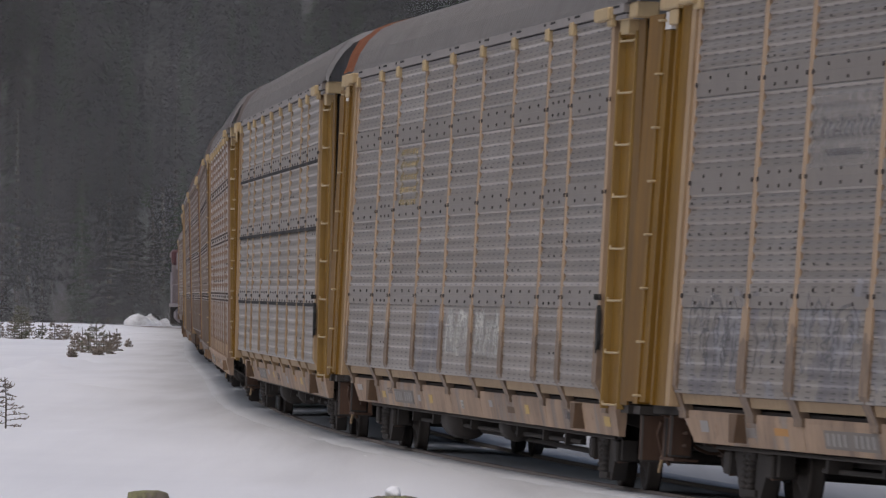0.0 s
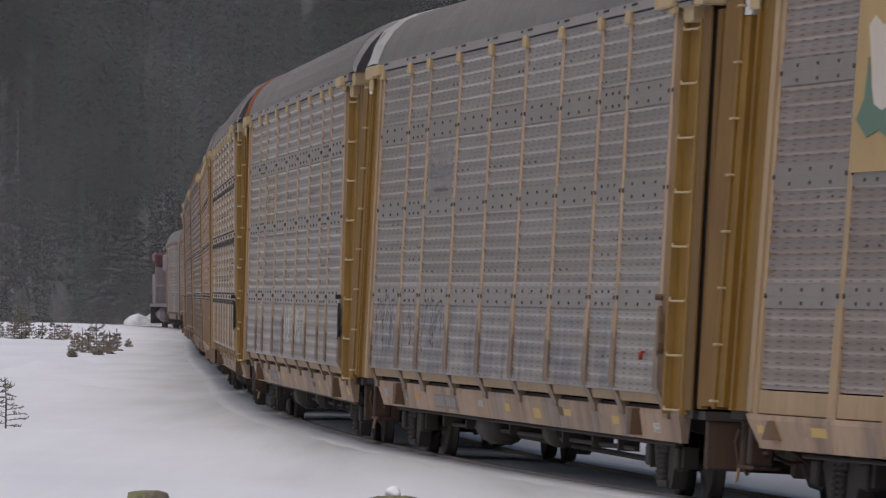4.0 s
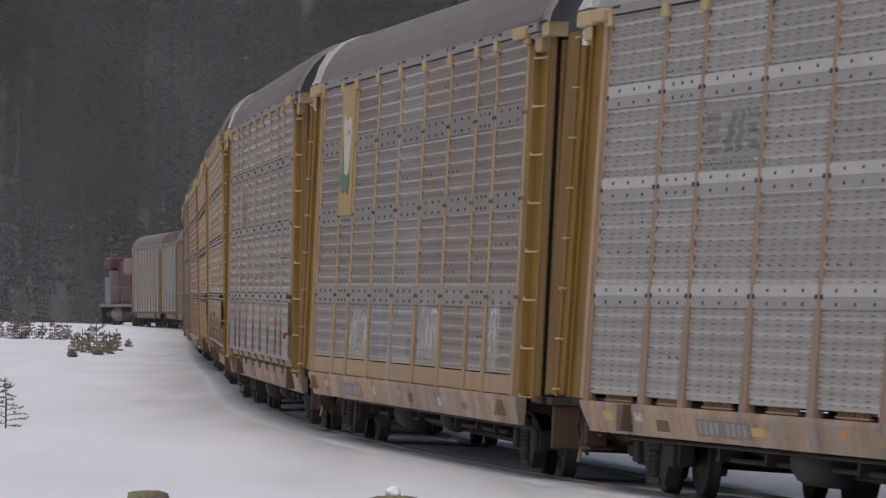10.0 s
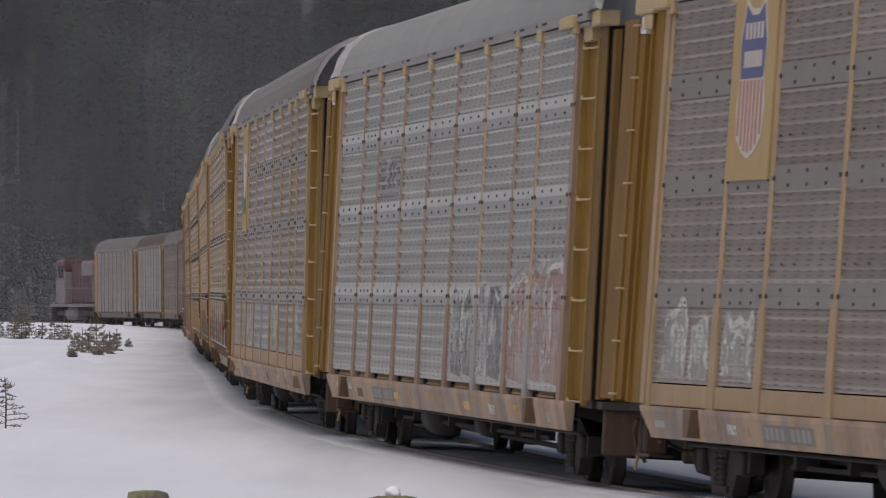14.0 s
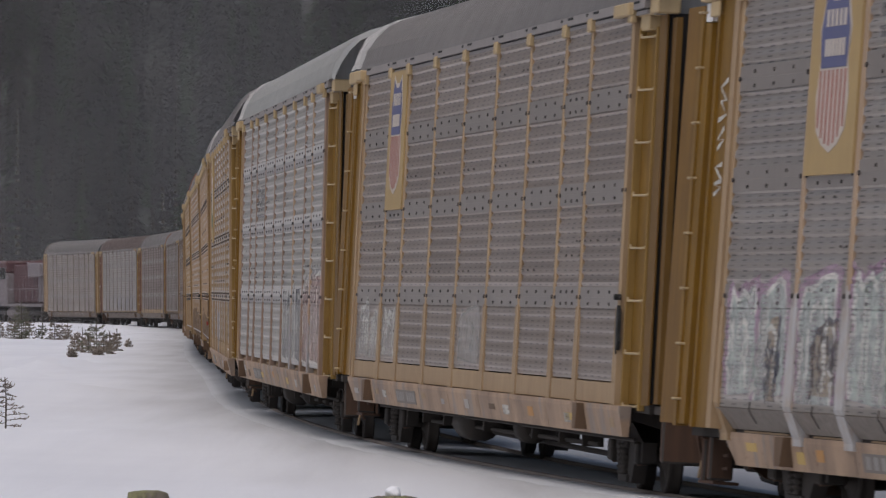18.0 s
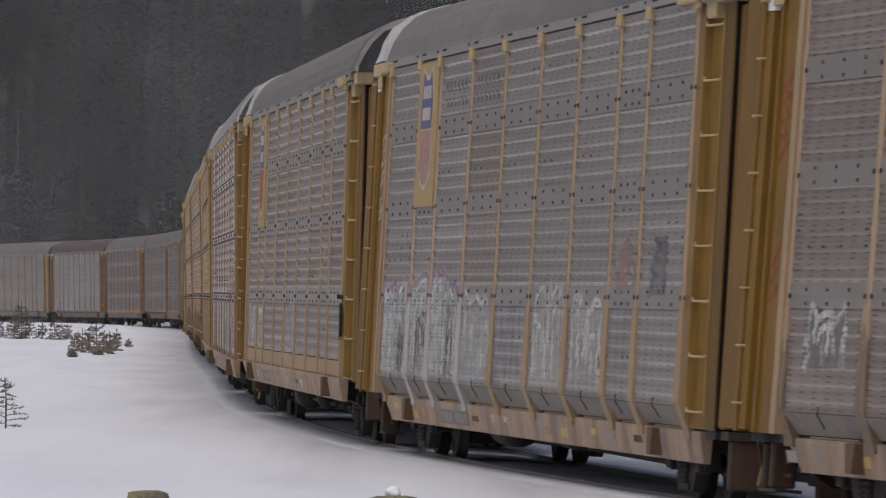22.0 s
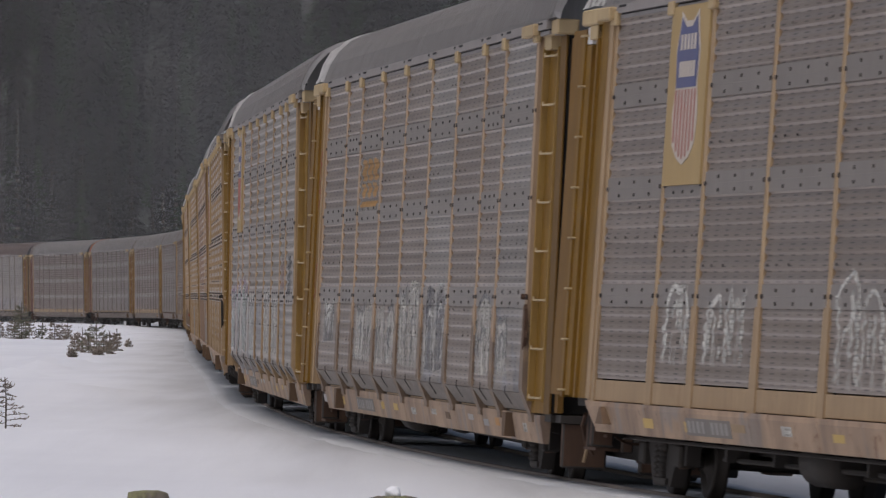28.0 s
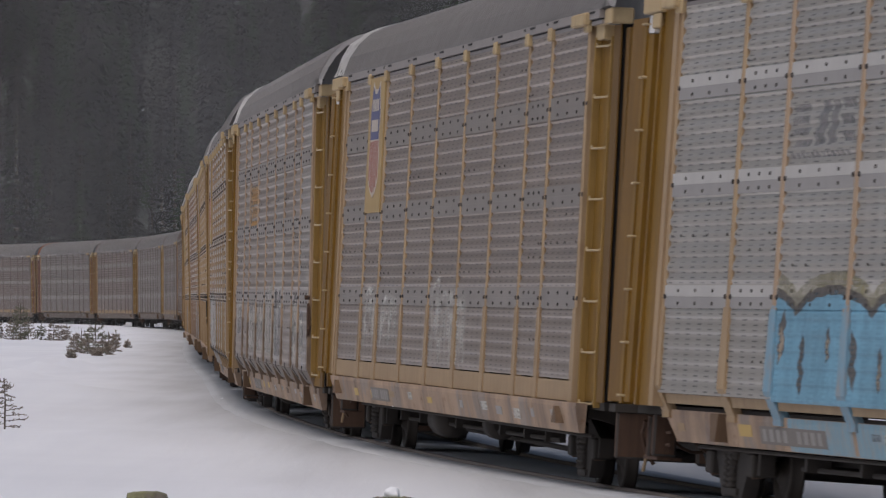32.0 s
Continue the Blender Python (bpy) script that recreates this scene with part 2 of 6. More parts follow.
    fz = math_node(nt, "FRACT", math_node(nt, "ADD", math_node(nt, "MULTIPLY", math_node(nt, "ADD", z, 0.026), 3 / 0.145), 50.5))
    mx = math_node(nt, "LESS_THAN", math_node(nt, "ABSOLUTE", math_node(nt, "SUBTRACT", fx, 0.5)), 0.2)
    mz = math_node(nt, "LESS_THAN", math_node(nt, "ABSOLUTE", math_node(nt, "SUBTRACT", fz, 0.5)), 0.15)
    slot = math_node(nt, "MULTIPLY", mx, mz)
    patchy = noise_of(nt, 6.0, (0.6, 1, 3), detail=2, lo=0.40, hi=0.60)
    slot = math_node(nt, "MULTIPLY", slot, math_node(nt, "ADD", 0.30, math_node(nt, "MULTIPLY", patchy, 0.5)))
    c = mix(nt, slot, c, (0.045, 0.04, 0.042))
    nt.links.new(c, p.inputs["Base Color"])
    p.inputs["Roughness"].default_value = 0.42
    p.inputs["Metallic"].default_value = 0.63
    bump(nt, p, fine, 0.12, 0.004)
    return m


G_MID = galvanised("galvanised_screen", (0.58, 0.535, 0.495), (0.28, 0.242, 0.212))
G_LIGHT = galvanised("bright_galvanised_screen", (0.66, 0.625, 0.58), (0.375, 0.35, 0.315))
G_BROWN = galvanised("browned_galvanised_screen", (0.53, 0.457, 0.403), (0.255, 0.205, 0.171))
G_TAN = galvanised("tan_stained_screen", (0.27, 0.20, 0.165), (0.175, 0.127, 0.105))
G_DIM = galvanised("dim_galvanised_screen", (0.295, 0.245, 0.215), (0.165, 0.135, 0.117))
P_FAINT = galvanised("faintly_sprayed_screen", (0.58, 0.535, 0.495), (0.28, 0.242, 0.212), (2.2, [(0.34, 0.33, 0.36), (0.30, 0.29, 0.30), (0.20, 0.19, 0.21)], 2.4, 0.45, 7.7, 0.3))
P_MINT = galvanised("mint_sprayed_screen", (0.53, 0.457, 0.403), (0.255, 0.205, 0.171), (2.2, [(0.42, 0.47, 0.44), (0.45, 0.52, 0.48), (0.36, 0.37, 0.38)], 1.2, 0.75, 9.4, 0.5))


DIRT_SHADE_A, DIRT_SHADE_B = (0.525, 0.53, 0.55), (0.345, 0.345, 0.355)


def snow_material(name, base, grey, scale_grey, sooty=False):
    m, nt, p = mat_nodes(name)
    a = noise_of(nt, 0.08, (1, 1, 1), lo=0.35, hi=0.7)
    b = noise_of(nt, 0.8, (1, 0.045, 1), detail=7, lo=0.40, hi=0.75)
    f = noise_of(nt, 30.0, lo=0.2, hi=0.8)
    c = mix(nt, math_node(nt, "MULTIPLY", a, 0.35), base, grey)
    c = mix(nt, math_node(nt, "MULTIPLY", b, scale_grey), c, grey)
    if sooty:
        # trackside dirt and the train's soft shade as colour, by the amount stored with the ground
        at = nt.nodes.new("ShaderNodeAttribute")
        at.attribute_name = "dirt_shade"
        c = mix(nt, at.outputs["Fac"], c, mix(nt, math_node(nt, "MULTIPLY", b, 0.7), DIRT_SHADE_A, DIRT_SHADE_B))
    nt.links.new(c, p.inputs["Base Color"])
    p.inputs["Roughness"].default_value = 0.8
    p.inputs["Specular IOR Level"].default_value = 0.15
    hgt = math_node(nt, "ADD", b, math_node(nt, "MULTIPLY", f, 0.25))
    bump(nt, p, hgt, 0.35, 0.05)
    return m


SNOW = snow_material("settled_snow", (0.73, 0.74, 0.785), (0.58, 0.59, 0.645), 0.4, True)
SNOW_DIRTY = snow_material("sooty_trackside_snow", DIRT_SHADE_A, DIRT_SHADE_B, 0.7)
BANK_SNOW = snow_material("ploughed_snow_with_earth", (0.66, 0.66, 0.68), (0.20, 0.19, 0.18), 0.85)
SNOW_CAP = snow_material("fresh_snow_cap", (0.82, 0.82, 0.84), (0.74, 0.74, 0.77), 0.2)


def leaf_material(name, a, b, soft=0.0):
    """Foliage, half letting light through. soft: how far the small sprays share the light of their whole crown."""
    m, nt, p = mat_nodes(name)
    geo = nt.nodes.new("ShaderNodeNewGeometry")
    c = mix(nt, geo.outputs["Random Per Island"], a, b)
    n = noise_of(nt, 0.5, lo=0.3, hi=0.7)
    c = mix(nt, math_node(nt, "MULTIPLY", n, 0.5), c, tuple(v * 0.6 for v in a))
    nt.links.new(c, p.inputs["Base Color"])
    p.inputs["Roughness"].default_value = 0.8
    tl = nt.nodes.new("ShaderNodeBsdfTranslucent")
    nt.links.new(c, tl.inputs[0])
    if soft:
        p.inputs["Specular IOR Level"].default_value = 0.1
        way = nt.nodes.new("ShaderNodeMix")
        way.data_type = "VECTOR"
        way.inputs[0].default_value = soft
        way.inputs[5].default_value = (0.0, -0.5, 0.87)
        nt.links.new(geo.outputs["Normal"], way.inputs[4])
        unit = nt.nodes.new("ShaderNodeVectorMath")
        unit.operation = "NORMALIZE"
        nt.links.new(way.outputs[1], unit.inputs[0])
        nt.links.new(unit.outputs[0], p.inputs["Normal"])
    mx = nt.nodes.new("ShaderNodeMixShader")
    mx.inputs[0].default_value = 0.45
    nt.links.new(p.outputs[0], mx.inputs[1])
    nt.links.new(tl.outputs[0], mx.inputs[2])
    nt.links.new(mx.outputs[0], nt.nodes["Material Output"].inputs[0])
    return m


NEEDLES = leaf_material("dark_needles", (0.019, 0.018, 0.016), (0.023, 0.021, 0.018), 0.75)
NEEDLES_GREEN = leaf_material("greener_needles", (0.022, 0.036, 0.014), (0.028, 0.042, 0.018), 0.75)
SCRUB = leaf_material("brownish_scrub", (0.24, 0.20, 0.165), (0.33, 0.28, 0.235))
SCRUB_GREEN = leaf_material("dull_green_scrub", (0.17, 0.17, 0.125), (0.25, 0.235, 0.18))
BARK = weathered("grey_bark", (0.13, 0.105, 0.085), (0.07, 0.06, 0.05), 0.9, 0.4)


def wood_material():
    m, nt, p = mat_nodes("lichen_grown_wood")
    g = noise_of(nt, 9.0, (1, 1, 0.15), lo=0.3, hi=0.7)
    l = noise_of(nt, 14.0, lo=0.45, hi=0.6)
    c = mix(nt, g, (0.20, 0.17, 0.13), (0.10, 0.085, 0.065))
    c = mix(nt, math_node(nt, "MULTIPLY", l, 0.8), c, (0.21, 0.21, 0.09))
    nt.links.new(c, p.inputs["Base Color"])
    p.inputs["Roughness"].default_value = 0.9
    bump(nt, p, l, 0.6, 0.02)
    return m


WOOD = wood_material()


# ---------------------------------------------------------------- mesh helpers
def box(bm, x0, x1, y0, y1, z0, z1, mat=0, bevel=0.0):
    v = [bm.verts.new(c) for c in ((x0, y0, z0), (x1, y0, z0), (x1, y1, z0), (x0, y1, z0), (x0, y0, z1), (x1, y0, z1), (x1, y1, z1), (x0, y1, z1))]
    fs = [bm.faces.new([v[i] for i in q]) for q in ((3, 2, 1, 0), (4, 5, 6, 7), (0, 1, 5, 4), (1, 2, 6, 5), (2, 3, 7, 6), (3, 0, 4, 7))]
    for f in fs:
        f.material_index = mat
    if bevel:
        bmesh.ops.bevel(bm, geom=list({e for f in fs for e in f.edges}), offset=bevel, segments=1, affect="EDGES")
    return fs


def extrude_profile(bm, pts, axis, a, b, mat=0, closed=True):
    """A profile of pairs swept straight from a to b. axis x: pairs are (y, z); y: (x, z); z: (x, y)."""
    def at(p, k):
        return {"x": (k, p[0], p[1]), "y": (p[0], k, p[1]), "z": (p[0], p[1], k)}[axis]
    va = [bm.verts.new(at(p, a)) for p in pts]
    vb = [bm.verts.new(at(p, b)) for p in pts]
    n = len(pts)
    for i in range(n if closed else n - 1):
        j = (i + 1) % n
        bm.faces.new((va[i], va[j], vb[j], vb[i])).material_index = mat
    if closed:
        bm.faces.new(va[::-1]).material_index = mat
        bm.faces.new(vb).material_index = mat


def tube(bm, p, q, r, n=8, mat=0):
    p, q = Vector(p), Vector(q)
    d = (q - p).normalized()
    u = d.orthogonal().normalized()
    w = d.cross(u)
    rings = [[bm.verts.new(c + (u * math.cos(i * math.tau / n) + w * math.sin(i * math.tau / n)) * r) for i in range(n)] for c in (p, q)]
    for i in range(n):
        j = (i + 1) % n
        bm.faces.new((rings[0][i], rings[0][j], rings[1][j], rings[1][i])).material_index = mat
    bm.faces.new(rings[0][::-1]).material_index = mat
    bm.faces.new(rings[1]).material_index = mat


def lathe(bm, prof, centre, axis="y", n=24, mat=0):
    """A profile of (radius, offset along the axis) turned about the axis through centre."""
    rings = []
    for r, o in prof:
        ring = []
        for i in range(n):
            c, s = r * math.cos(i * math.tau / n), r * math.sin(i * math.tau / n)
            d = {"y": (c, o, s), "x": (o, c, s), "z": (c, s, o)}[axis]
            ring.append(bm.verts.new(Vector(centre) + Vector(d)))
        rings.append(ring)
    for a, b in zip(rings, rings[1:]):
        for i in range(n):
            j = (i + 1) % n
            f = bm.faces.new((a[i], a[j], b[j], b[i]))
            f.material_index, f.smooth = mat, True
    bm.faces.new(rings[0][::-1]).material_index = mat
    bm.faces.new(rings[-1]).material_index = mat


def mesh_of(name, bm, *mats):
    bmesh.ops.recalc_face_normals(bm, faces=bm.faces[:])
    me = bpy.data.meshes.new(name)
    bm.to_mesh(me)
    bm.free()
    for m in mats:
        me.materials.append(m)
    return me


def part(name, me, parent, label="", at=None, turn=0.0):
    ob = new(name, me)
    ob.parent = parent
    if at:
        ob.location = at
    if turn:
        ob.rotation_euler = (0, 0, turn)
    if label:
        ob["label"] = label
    return ob


def repaint(ob, m, slot=0):
    ob.material_slots[slot].link = "OBJECT"
    ob.material_slots[slot].material = m


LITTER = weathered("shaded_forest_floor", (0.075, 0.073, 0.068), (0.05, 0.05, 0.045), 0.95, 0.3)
BAND_MID = weathered("plain_screen_band", (0.345, 0.308, 0.28), (0.245, 0.215, 0.193), 0.4, 0.4, metal=0.5)
SKIRT = weathered("scuffed_skirt_sheet", (0.27, 0.235, 0.208), (0.12, 0.10, 0.085), 0.6, 0.9, metal=0.15, rust=(0.12, 0.06, 0.035), rust_amount=0.35)
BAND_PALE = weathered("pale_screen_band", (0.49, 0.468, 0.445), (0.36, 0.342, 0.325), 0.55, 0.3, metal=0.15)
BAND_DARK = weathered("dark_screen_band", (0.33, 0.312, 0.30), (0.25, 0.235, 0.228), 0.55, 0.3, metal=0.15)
ENGINE_RED = weathered("dull_red_engine_paint", (0.085, 0.028, 0.03), (0.05, 0.022, 0.024), 0.55, 0.4)
POST_DULL = weathered("greyed_post_paint", (0.20, 0.16, 0.135), (0.14, 0.11, 0.095), 0.7, 0.5, rust=(0.14, 0.07, 0.04))
POST_BROWN = weathered("browned_post_paint", (0.29, 0.20, 0.145), (0.20, 0.135, 0.10), 0.65, 0.5, rust=(0.14, 0.06, 0.03))
ENGINE_GREY = weathered("snow_caked_grey_paint", (0.21, 0.18, 0.185), (0.12, 0.10, 0.105), 0.7, 0.4)
GLASS_DARK, _nt, _p = mat_nodes("dark_cab_glass")
_p.inputs["Base Color"].default_value = (0.02, 0.022, 0.025, 1)
_p.inputs["Roughness"].default_value = 0.08


def foot_painted(name, base, colour, top):
    """Tan post paint oversprayed below a ragged height."""
    m, nt, p = mat_nodes(name)
    tc = nt.nodes.new("ShaderNodeTexCoord")
    sep = nt.nodes.new("ShaderNodeSeparateXYZ")
    nt.links.new(tc.outputs["Object"], sep.inputs[0])
    n = noise_of(nt, 4.0, lo=0.3, hi=0.7)
    lim = math_node(nt, "ADD", top - 0.3, math_node(nt, "MULTIPLY", n, 0.4))
    low = math_node(nt, "LESS_THAN", sep.outputs[2], lim)
    worn = noise_of(nt, 12.0, (1, 1, 0.4), lo=0.3, hi=0.55)
    grime = noise_of(nt, 2.0, (5, 5, 0.4), lo=0.4, hi=0.8)
    c = mix(nt, math_node(nt, "MULTIPLY", low, math_node(nt, "ADD", 0.35, math_node(nt, "MULTIPLY", worn, 0.55))), base, colour)
    c = mix(nt, math_node(nt, "MULTIPLY", grime, 0.35), c, tuple(v * 0.5 for v in base))
    nt.links.new(c, p.inputs["Base Color"])
    p.inputs["Roughness"].default_value = 0.6
    return m


TAN = (0.34, 0.235, 0.15)
POST_BLUE = foot_painted("post_with_blue_foot", TAN, (0.14, 0.31, 0.43), 2.15)
POST_MINT = foot_painted("post_with_mint_foot", TAN, (0.42, 0.42, 0.43), 2.3)
POST_GRIMY = foot_painted("post_with_grimy_foot", TAN, (0.13, 0.09, 0.065), 1.85)
POST_GREY = foot_painted("post_with_grey_foot", TAN, (0.26, 0.26, 0.275), 1.95)
SILL_BLUE = foot_painted("sill_sprayed_blue", (0.40, 0.295, 0.205), (0.16, 0.33, 0.43), 1.9)


def spray(name, colour, low, high):
    """Sprayed paint, worn thin in places so that the sheet shows through."""
    m, nt, p = mat_nodes(name)
    worn_big = noise_of(nt, 2.2, (1, 1, 0.7), detail=4, lo=0.3, hi=0.62)
    worn_small = noise_of(nt, 11.0, (1, 1, 0.6), detail=6, rough=0.7, lo=0.36, hi=0.56)
    a = math_node(nt, "ADD", math_node(nt, "MULTIPLY", worn_big, 0.45), math_node(nt, "MULTIPLY", worn_small, 0.55))
    # the sheet's slots stay open under the paint
    tc = nt.nodes.new("ShaderNodeTexCoord")
    sep = nt.nodes.new("ShaderNodeSeparateXYZ")
    nt.links.new(tc.outputs["Object"], sep.inputs[0])
    fx = math_node(nt, "FRACT", math_node(nt, "ADD", math_node(nt, "MULTIPLY", sep.outputs[0], 1 / 0.47), 50.0))
    fz = math_node(nt, "FRACT", math_node(nt, "ADD", math_node(nt, "MULTIPLY", math_node(nt, "ADD", sep.outputs[2], 0.026), 3 / 0.145), 50.5))
    shut = math_node(nt, "MAXIMUM", math_node(nt, "GREATER_THAN", math_node(nt, "ABSOLUTE", math_node(nt, "SUBTRACT", fx, 0.5)), 0.22),
                     math_node(nt, "GREATER_THAN", math_node(nt, "ABSOLUTE", math_node(nt, "SUBTRACT", fz, 0.5)), 0.2))
    a = math_node(nt, "MULTIPLY", a, math_node(nt, "ADD", 0.55, math_node(nt, "MULTIPLY", shut, 0.45)))
    b = noise_of(nt, 0.9, (1, 1, 1), lo=0.3, hi=0.7)
    c = mix(nt, math_node(nt, "MULTIPLY", b, 0.6), colour, tuple(v * 0.62 for v in colour))
    nt.links.new(c, p.inputs["Base Color"])
    p.inputs["Roughness"].default_value = 0.6
    nt.links.new(math_node(nt, "ADD", low, math_node(nt, "MULTIPLY", a, high - low)), p.inputs["Alpha"])
    return m


SPRAY_WHITE = spray("worn_white_spray", (0.66, 0.64, 0.59), 0.25, 0.95)
SPRAY_CHALK = spray("chalky_white_spray", (0.64, 0.61, 0.55), 0.0, 0.78)
SPRAY_THIN = spray("thin_white_spray", (0.58, 0.56, 0.53), 0.02, 0.5)
SPRAY_GREY = spray("thin_grey_spray", (0.22, 0.215, 0.225), 0.1, 0.6)
SPRAY_RED = spray("worn_red_spray", (0.50, 0.20, 0.15), 0.0, 0.45)
SPRAY_ORANGE = spray("faded_orange_paint", (0.50, 0.26, 0.06), 0.5, 0.85)
SPRAY_FIELD = spray("washed_out_field", (0.33, 0.30, 0.28), 0.25, 0.6)
SPRAY_GOLD = spray("faded_gold_paint", (0.50, 0.37, 0.17), 0.15, 0.6)
SPRAY_MINT = spray("worn_mint_spray", (0.50, 0.57, 0.51), 0.1, 0.75)
SPRAY_PINK = spray("worn_pink_spray", (0.52, 0.36, 0.46), 0.2, 0.7)
SPRAY_CREAM = spray("worn_cream_spray", (0.52, 0.41, 0.30), 0.3, 0.75)
SPRAY_INK = spray("worn_dark_spray", (0.085, 0.085, 0.12), 0.1, 0.75)
SPRAY_BLUE = spray("worn_blue_spray", (0.165, 0.365, 0.50), 0.72, 0.98)
SPRAY_SCARLET = spray("dark_red_spray", (0.33, 0.05, 0.03), 0.5, 0.95)
SPRAY_BROWN = spray("worn_brown_spray", (0.10, 0.085, 0.075), 0.5, 0.95)
SPRAY_OLIVE = spray("olive_overspray", (0.30, 0.26, 0.12), 0.1, 0.6)


# ---------------------------------------------------------------- ground, track, hillside
BED = ((0.0, 0.165), (0.66, 0.155), (0.95, 0.165), (1.8, 0.172), (2.2, 0.172), (2.7, 0.175), (3.5, 0.178), (6.0, 0.175))


def ground_height(x, y):
    i = int(np.argmin((TX - x) ** 2 + (TY - y) ** 2))
    side = (x - TX[i]) * math.cos(TH[i]) - (y - TY[i]) * math.sin(TH[i])
    s = GRID[i] + (x - TX[i]) * math.sin(TH[i]) + (y - TY[i]) * math.cos(TH[i])
    d = min(abs(side), 60.0) if abs(side) < 60 else math.hypot(TX[i] - x, TY[i] - y)
    n = noise.noise(Vector((x * 0.035, y * 0.011, 0.3))) * 0.34 + noise.noise(Vector((x * 0.13, y * 0.04, 4.0))) * 0.10 + noise.noise(Vector((x * 0.5, y * 0.16, 9.0))) * 0.02
    away = min(max((d - 3.5) / 10.0, 0), 1)
    b = math.tan(bank(s)) * -side * max(0, 1 - max(0, d - 1.8) / 1.6)
    z = float(np.interp(s, GRID, TZ)) + float(np.interp(d, [p[0] for p in BED], [p[1] for p in BED])) + n * away + b
    z -= 0.03 * min(max((1.5 - d) / 0.25, 0), 1)
    if side < 0:
        z += 0.10 * min(max((d - 4.0) / 4.0, 0), 1)
        # drifted higher towards the far end of the line
        z += 0.19 * min(max((s - 330) / 90, 0), 1) * min(max((d - 1.75) / 0.9, 0), 1) * min(max((11 - d) / 5, 0), 1)
    else:
        z -= 0.9 * min(max((y - 470) / 60, 0), 1) * min(max((d - 3) / 6, 0), 1)
    # small drifts over buried scrub
    for mx, my, mr, mh in ((-10.3, 198.0, 0.42, 0.26), (-9.9, 178.0, 0.5, 0.2), (-9.8, 205.0, 0.6, 0.22), (-11.2, 215.0, 0.5, 0.22), (-4.2, 104.0, 1.5, 0.16), (-7.6, 150.0, 1.4, 0.22)):
        q = ((x - mx) / mr) ** 2 + ((y - my) / (mr * 4)) ** 2
        if q < 6:
            z += mh * math.exp(-q)
    foot = 612 + 6 * noise.noise(Vector((x * 0.02, 7.0, 0)))
    if y > foot:
        z += (y - foot) * 0.50
    z -= 0.5 * min(max((y - 360) / 250, 0), 1) * min(max((d - 3) / 8, 0), 1)
    return z + 0.45 * math.exp(-(x * x + y * y) / 900)


def graded(lo, hi, step, far_lo, far_hi, growth=1.35):
    mid = list(np.arange(lo, hi + 1e-6, step))
    a, b, k = mid[0], mid[-1], step
    left, right = [], []
    while a > far_lo:
        k *= growth
        a -= k
        left.append(a)
    k = step
    while b < far_hi:
        k *= growth
        b += k
        right.append(b)
    return left[::-1] + mid + right


def build_ground():
    xs = graded(-26, 7, 0.4, -1600, 1600, 1.25)
    ys = graded(10, 640, 1.5, -1200, 1500)
    verts = [(x, y, ground_height(x, y)) for y in ys for x in xs]
    nx = len(xs)
    faces = [(j * nx + i, j * nx + i + 1, (j + 1) * nx + i + 1, (j + 1) * nx + i) for j in range(len(ys) - 1) for i in range(nx - 1)]
    me = bpy.data.meshes.new("ground")
    me.from_pydata(verts, [], faces)
    me.polygons.foreach_set("use_smooth", [True] * len(faces))
    # greyer towards the track: dirt, plus the train's soft shade painted in
    dirt_shade = me.attributes.new("dirt_shade", "FLOAT", "POINT")
    line = np.column_stack((TX, TY))
    near = []
    for x, y, _ in verts:
        d = 99.0
        if -40 < x < 40 and -20 < y < 640:
            d = float(np.sqrt(np.min((line[:, 0] - x) ** 2 + (line[:, 1] - y) ** 2)))
        near.append(min(max((4.3 - d + 1.0 * noise.noise(Vector((x * 0.5, y * 0.1, 3.0)))) / 2.8, 0), 1))
    dirt_shade.data.foreach_set("value", near)
    me.materials.append(SNOW)
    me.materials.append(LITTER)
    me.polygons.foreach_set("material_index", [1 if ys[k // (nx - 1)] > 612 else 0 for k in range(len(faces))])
    return tagged(new("ground", me), "white snow-covered meadow, smooth and gently uneven", "snow", kind="structure")


def strip(name, prof, s0, s1, step, mats, label, category, jitter=0.0):
    """A cross-section of (offset to the left, height, material) swept along the track."""
    n = len(prof)
    verts, faces, idx = [], [], []
    ss = np.arange(s0, s1 + 0.1, step)
    for k, s in enumerate(ss):
        o = track(s)
        h = float(np.interp(s, GRID, TH))
        left = Vector((-math.cos(h), math.sin(h), 0))
        b = math.tan(bank(s))
        for j, (off, z, _) in enumerate(prof):
            w = jitter * noise.noise(Vector((s * 0.21, off * 1.7, 2.0)))
            e = jitter * 3 * noise.noise(Vector((s * 0.09, off * 0.8, 8.0)))
            tilt = b * off if abs(off) < 2.2 else b * 2.2 * (1 if off > 0 else -1) * max(0, 1 - (abs(off) - 2.2) / 1.5)
            verts.append(o + left * (off + e) + Vector((0, 0, z + w + tilt)))
        if k:
            for j in range(n - 1):
                a = (k - 1) * n + j
                faces.append((a, a + 1, a + n + 1, a + n))
                idx.append(prof[j][2])
    me = bpy.data.meshes.new(name)
    me.from_pydata(verts, [], faces)
    me.polygons.foreach_set("material_index", idx)
    me.polygons.foreach_set("use_smooth", [True] * len(faces))
    for m in mats:
        me.materials.append(m)
    return tagged(new(name, me), label, category, kind="structure")


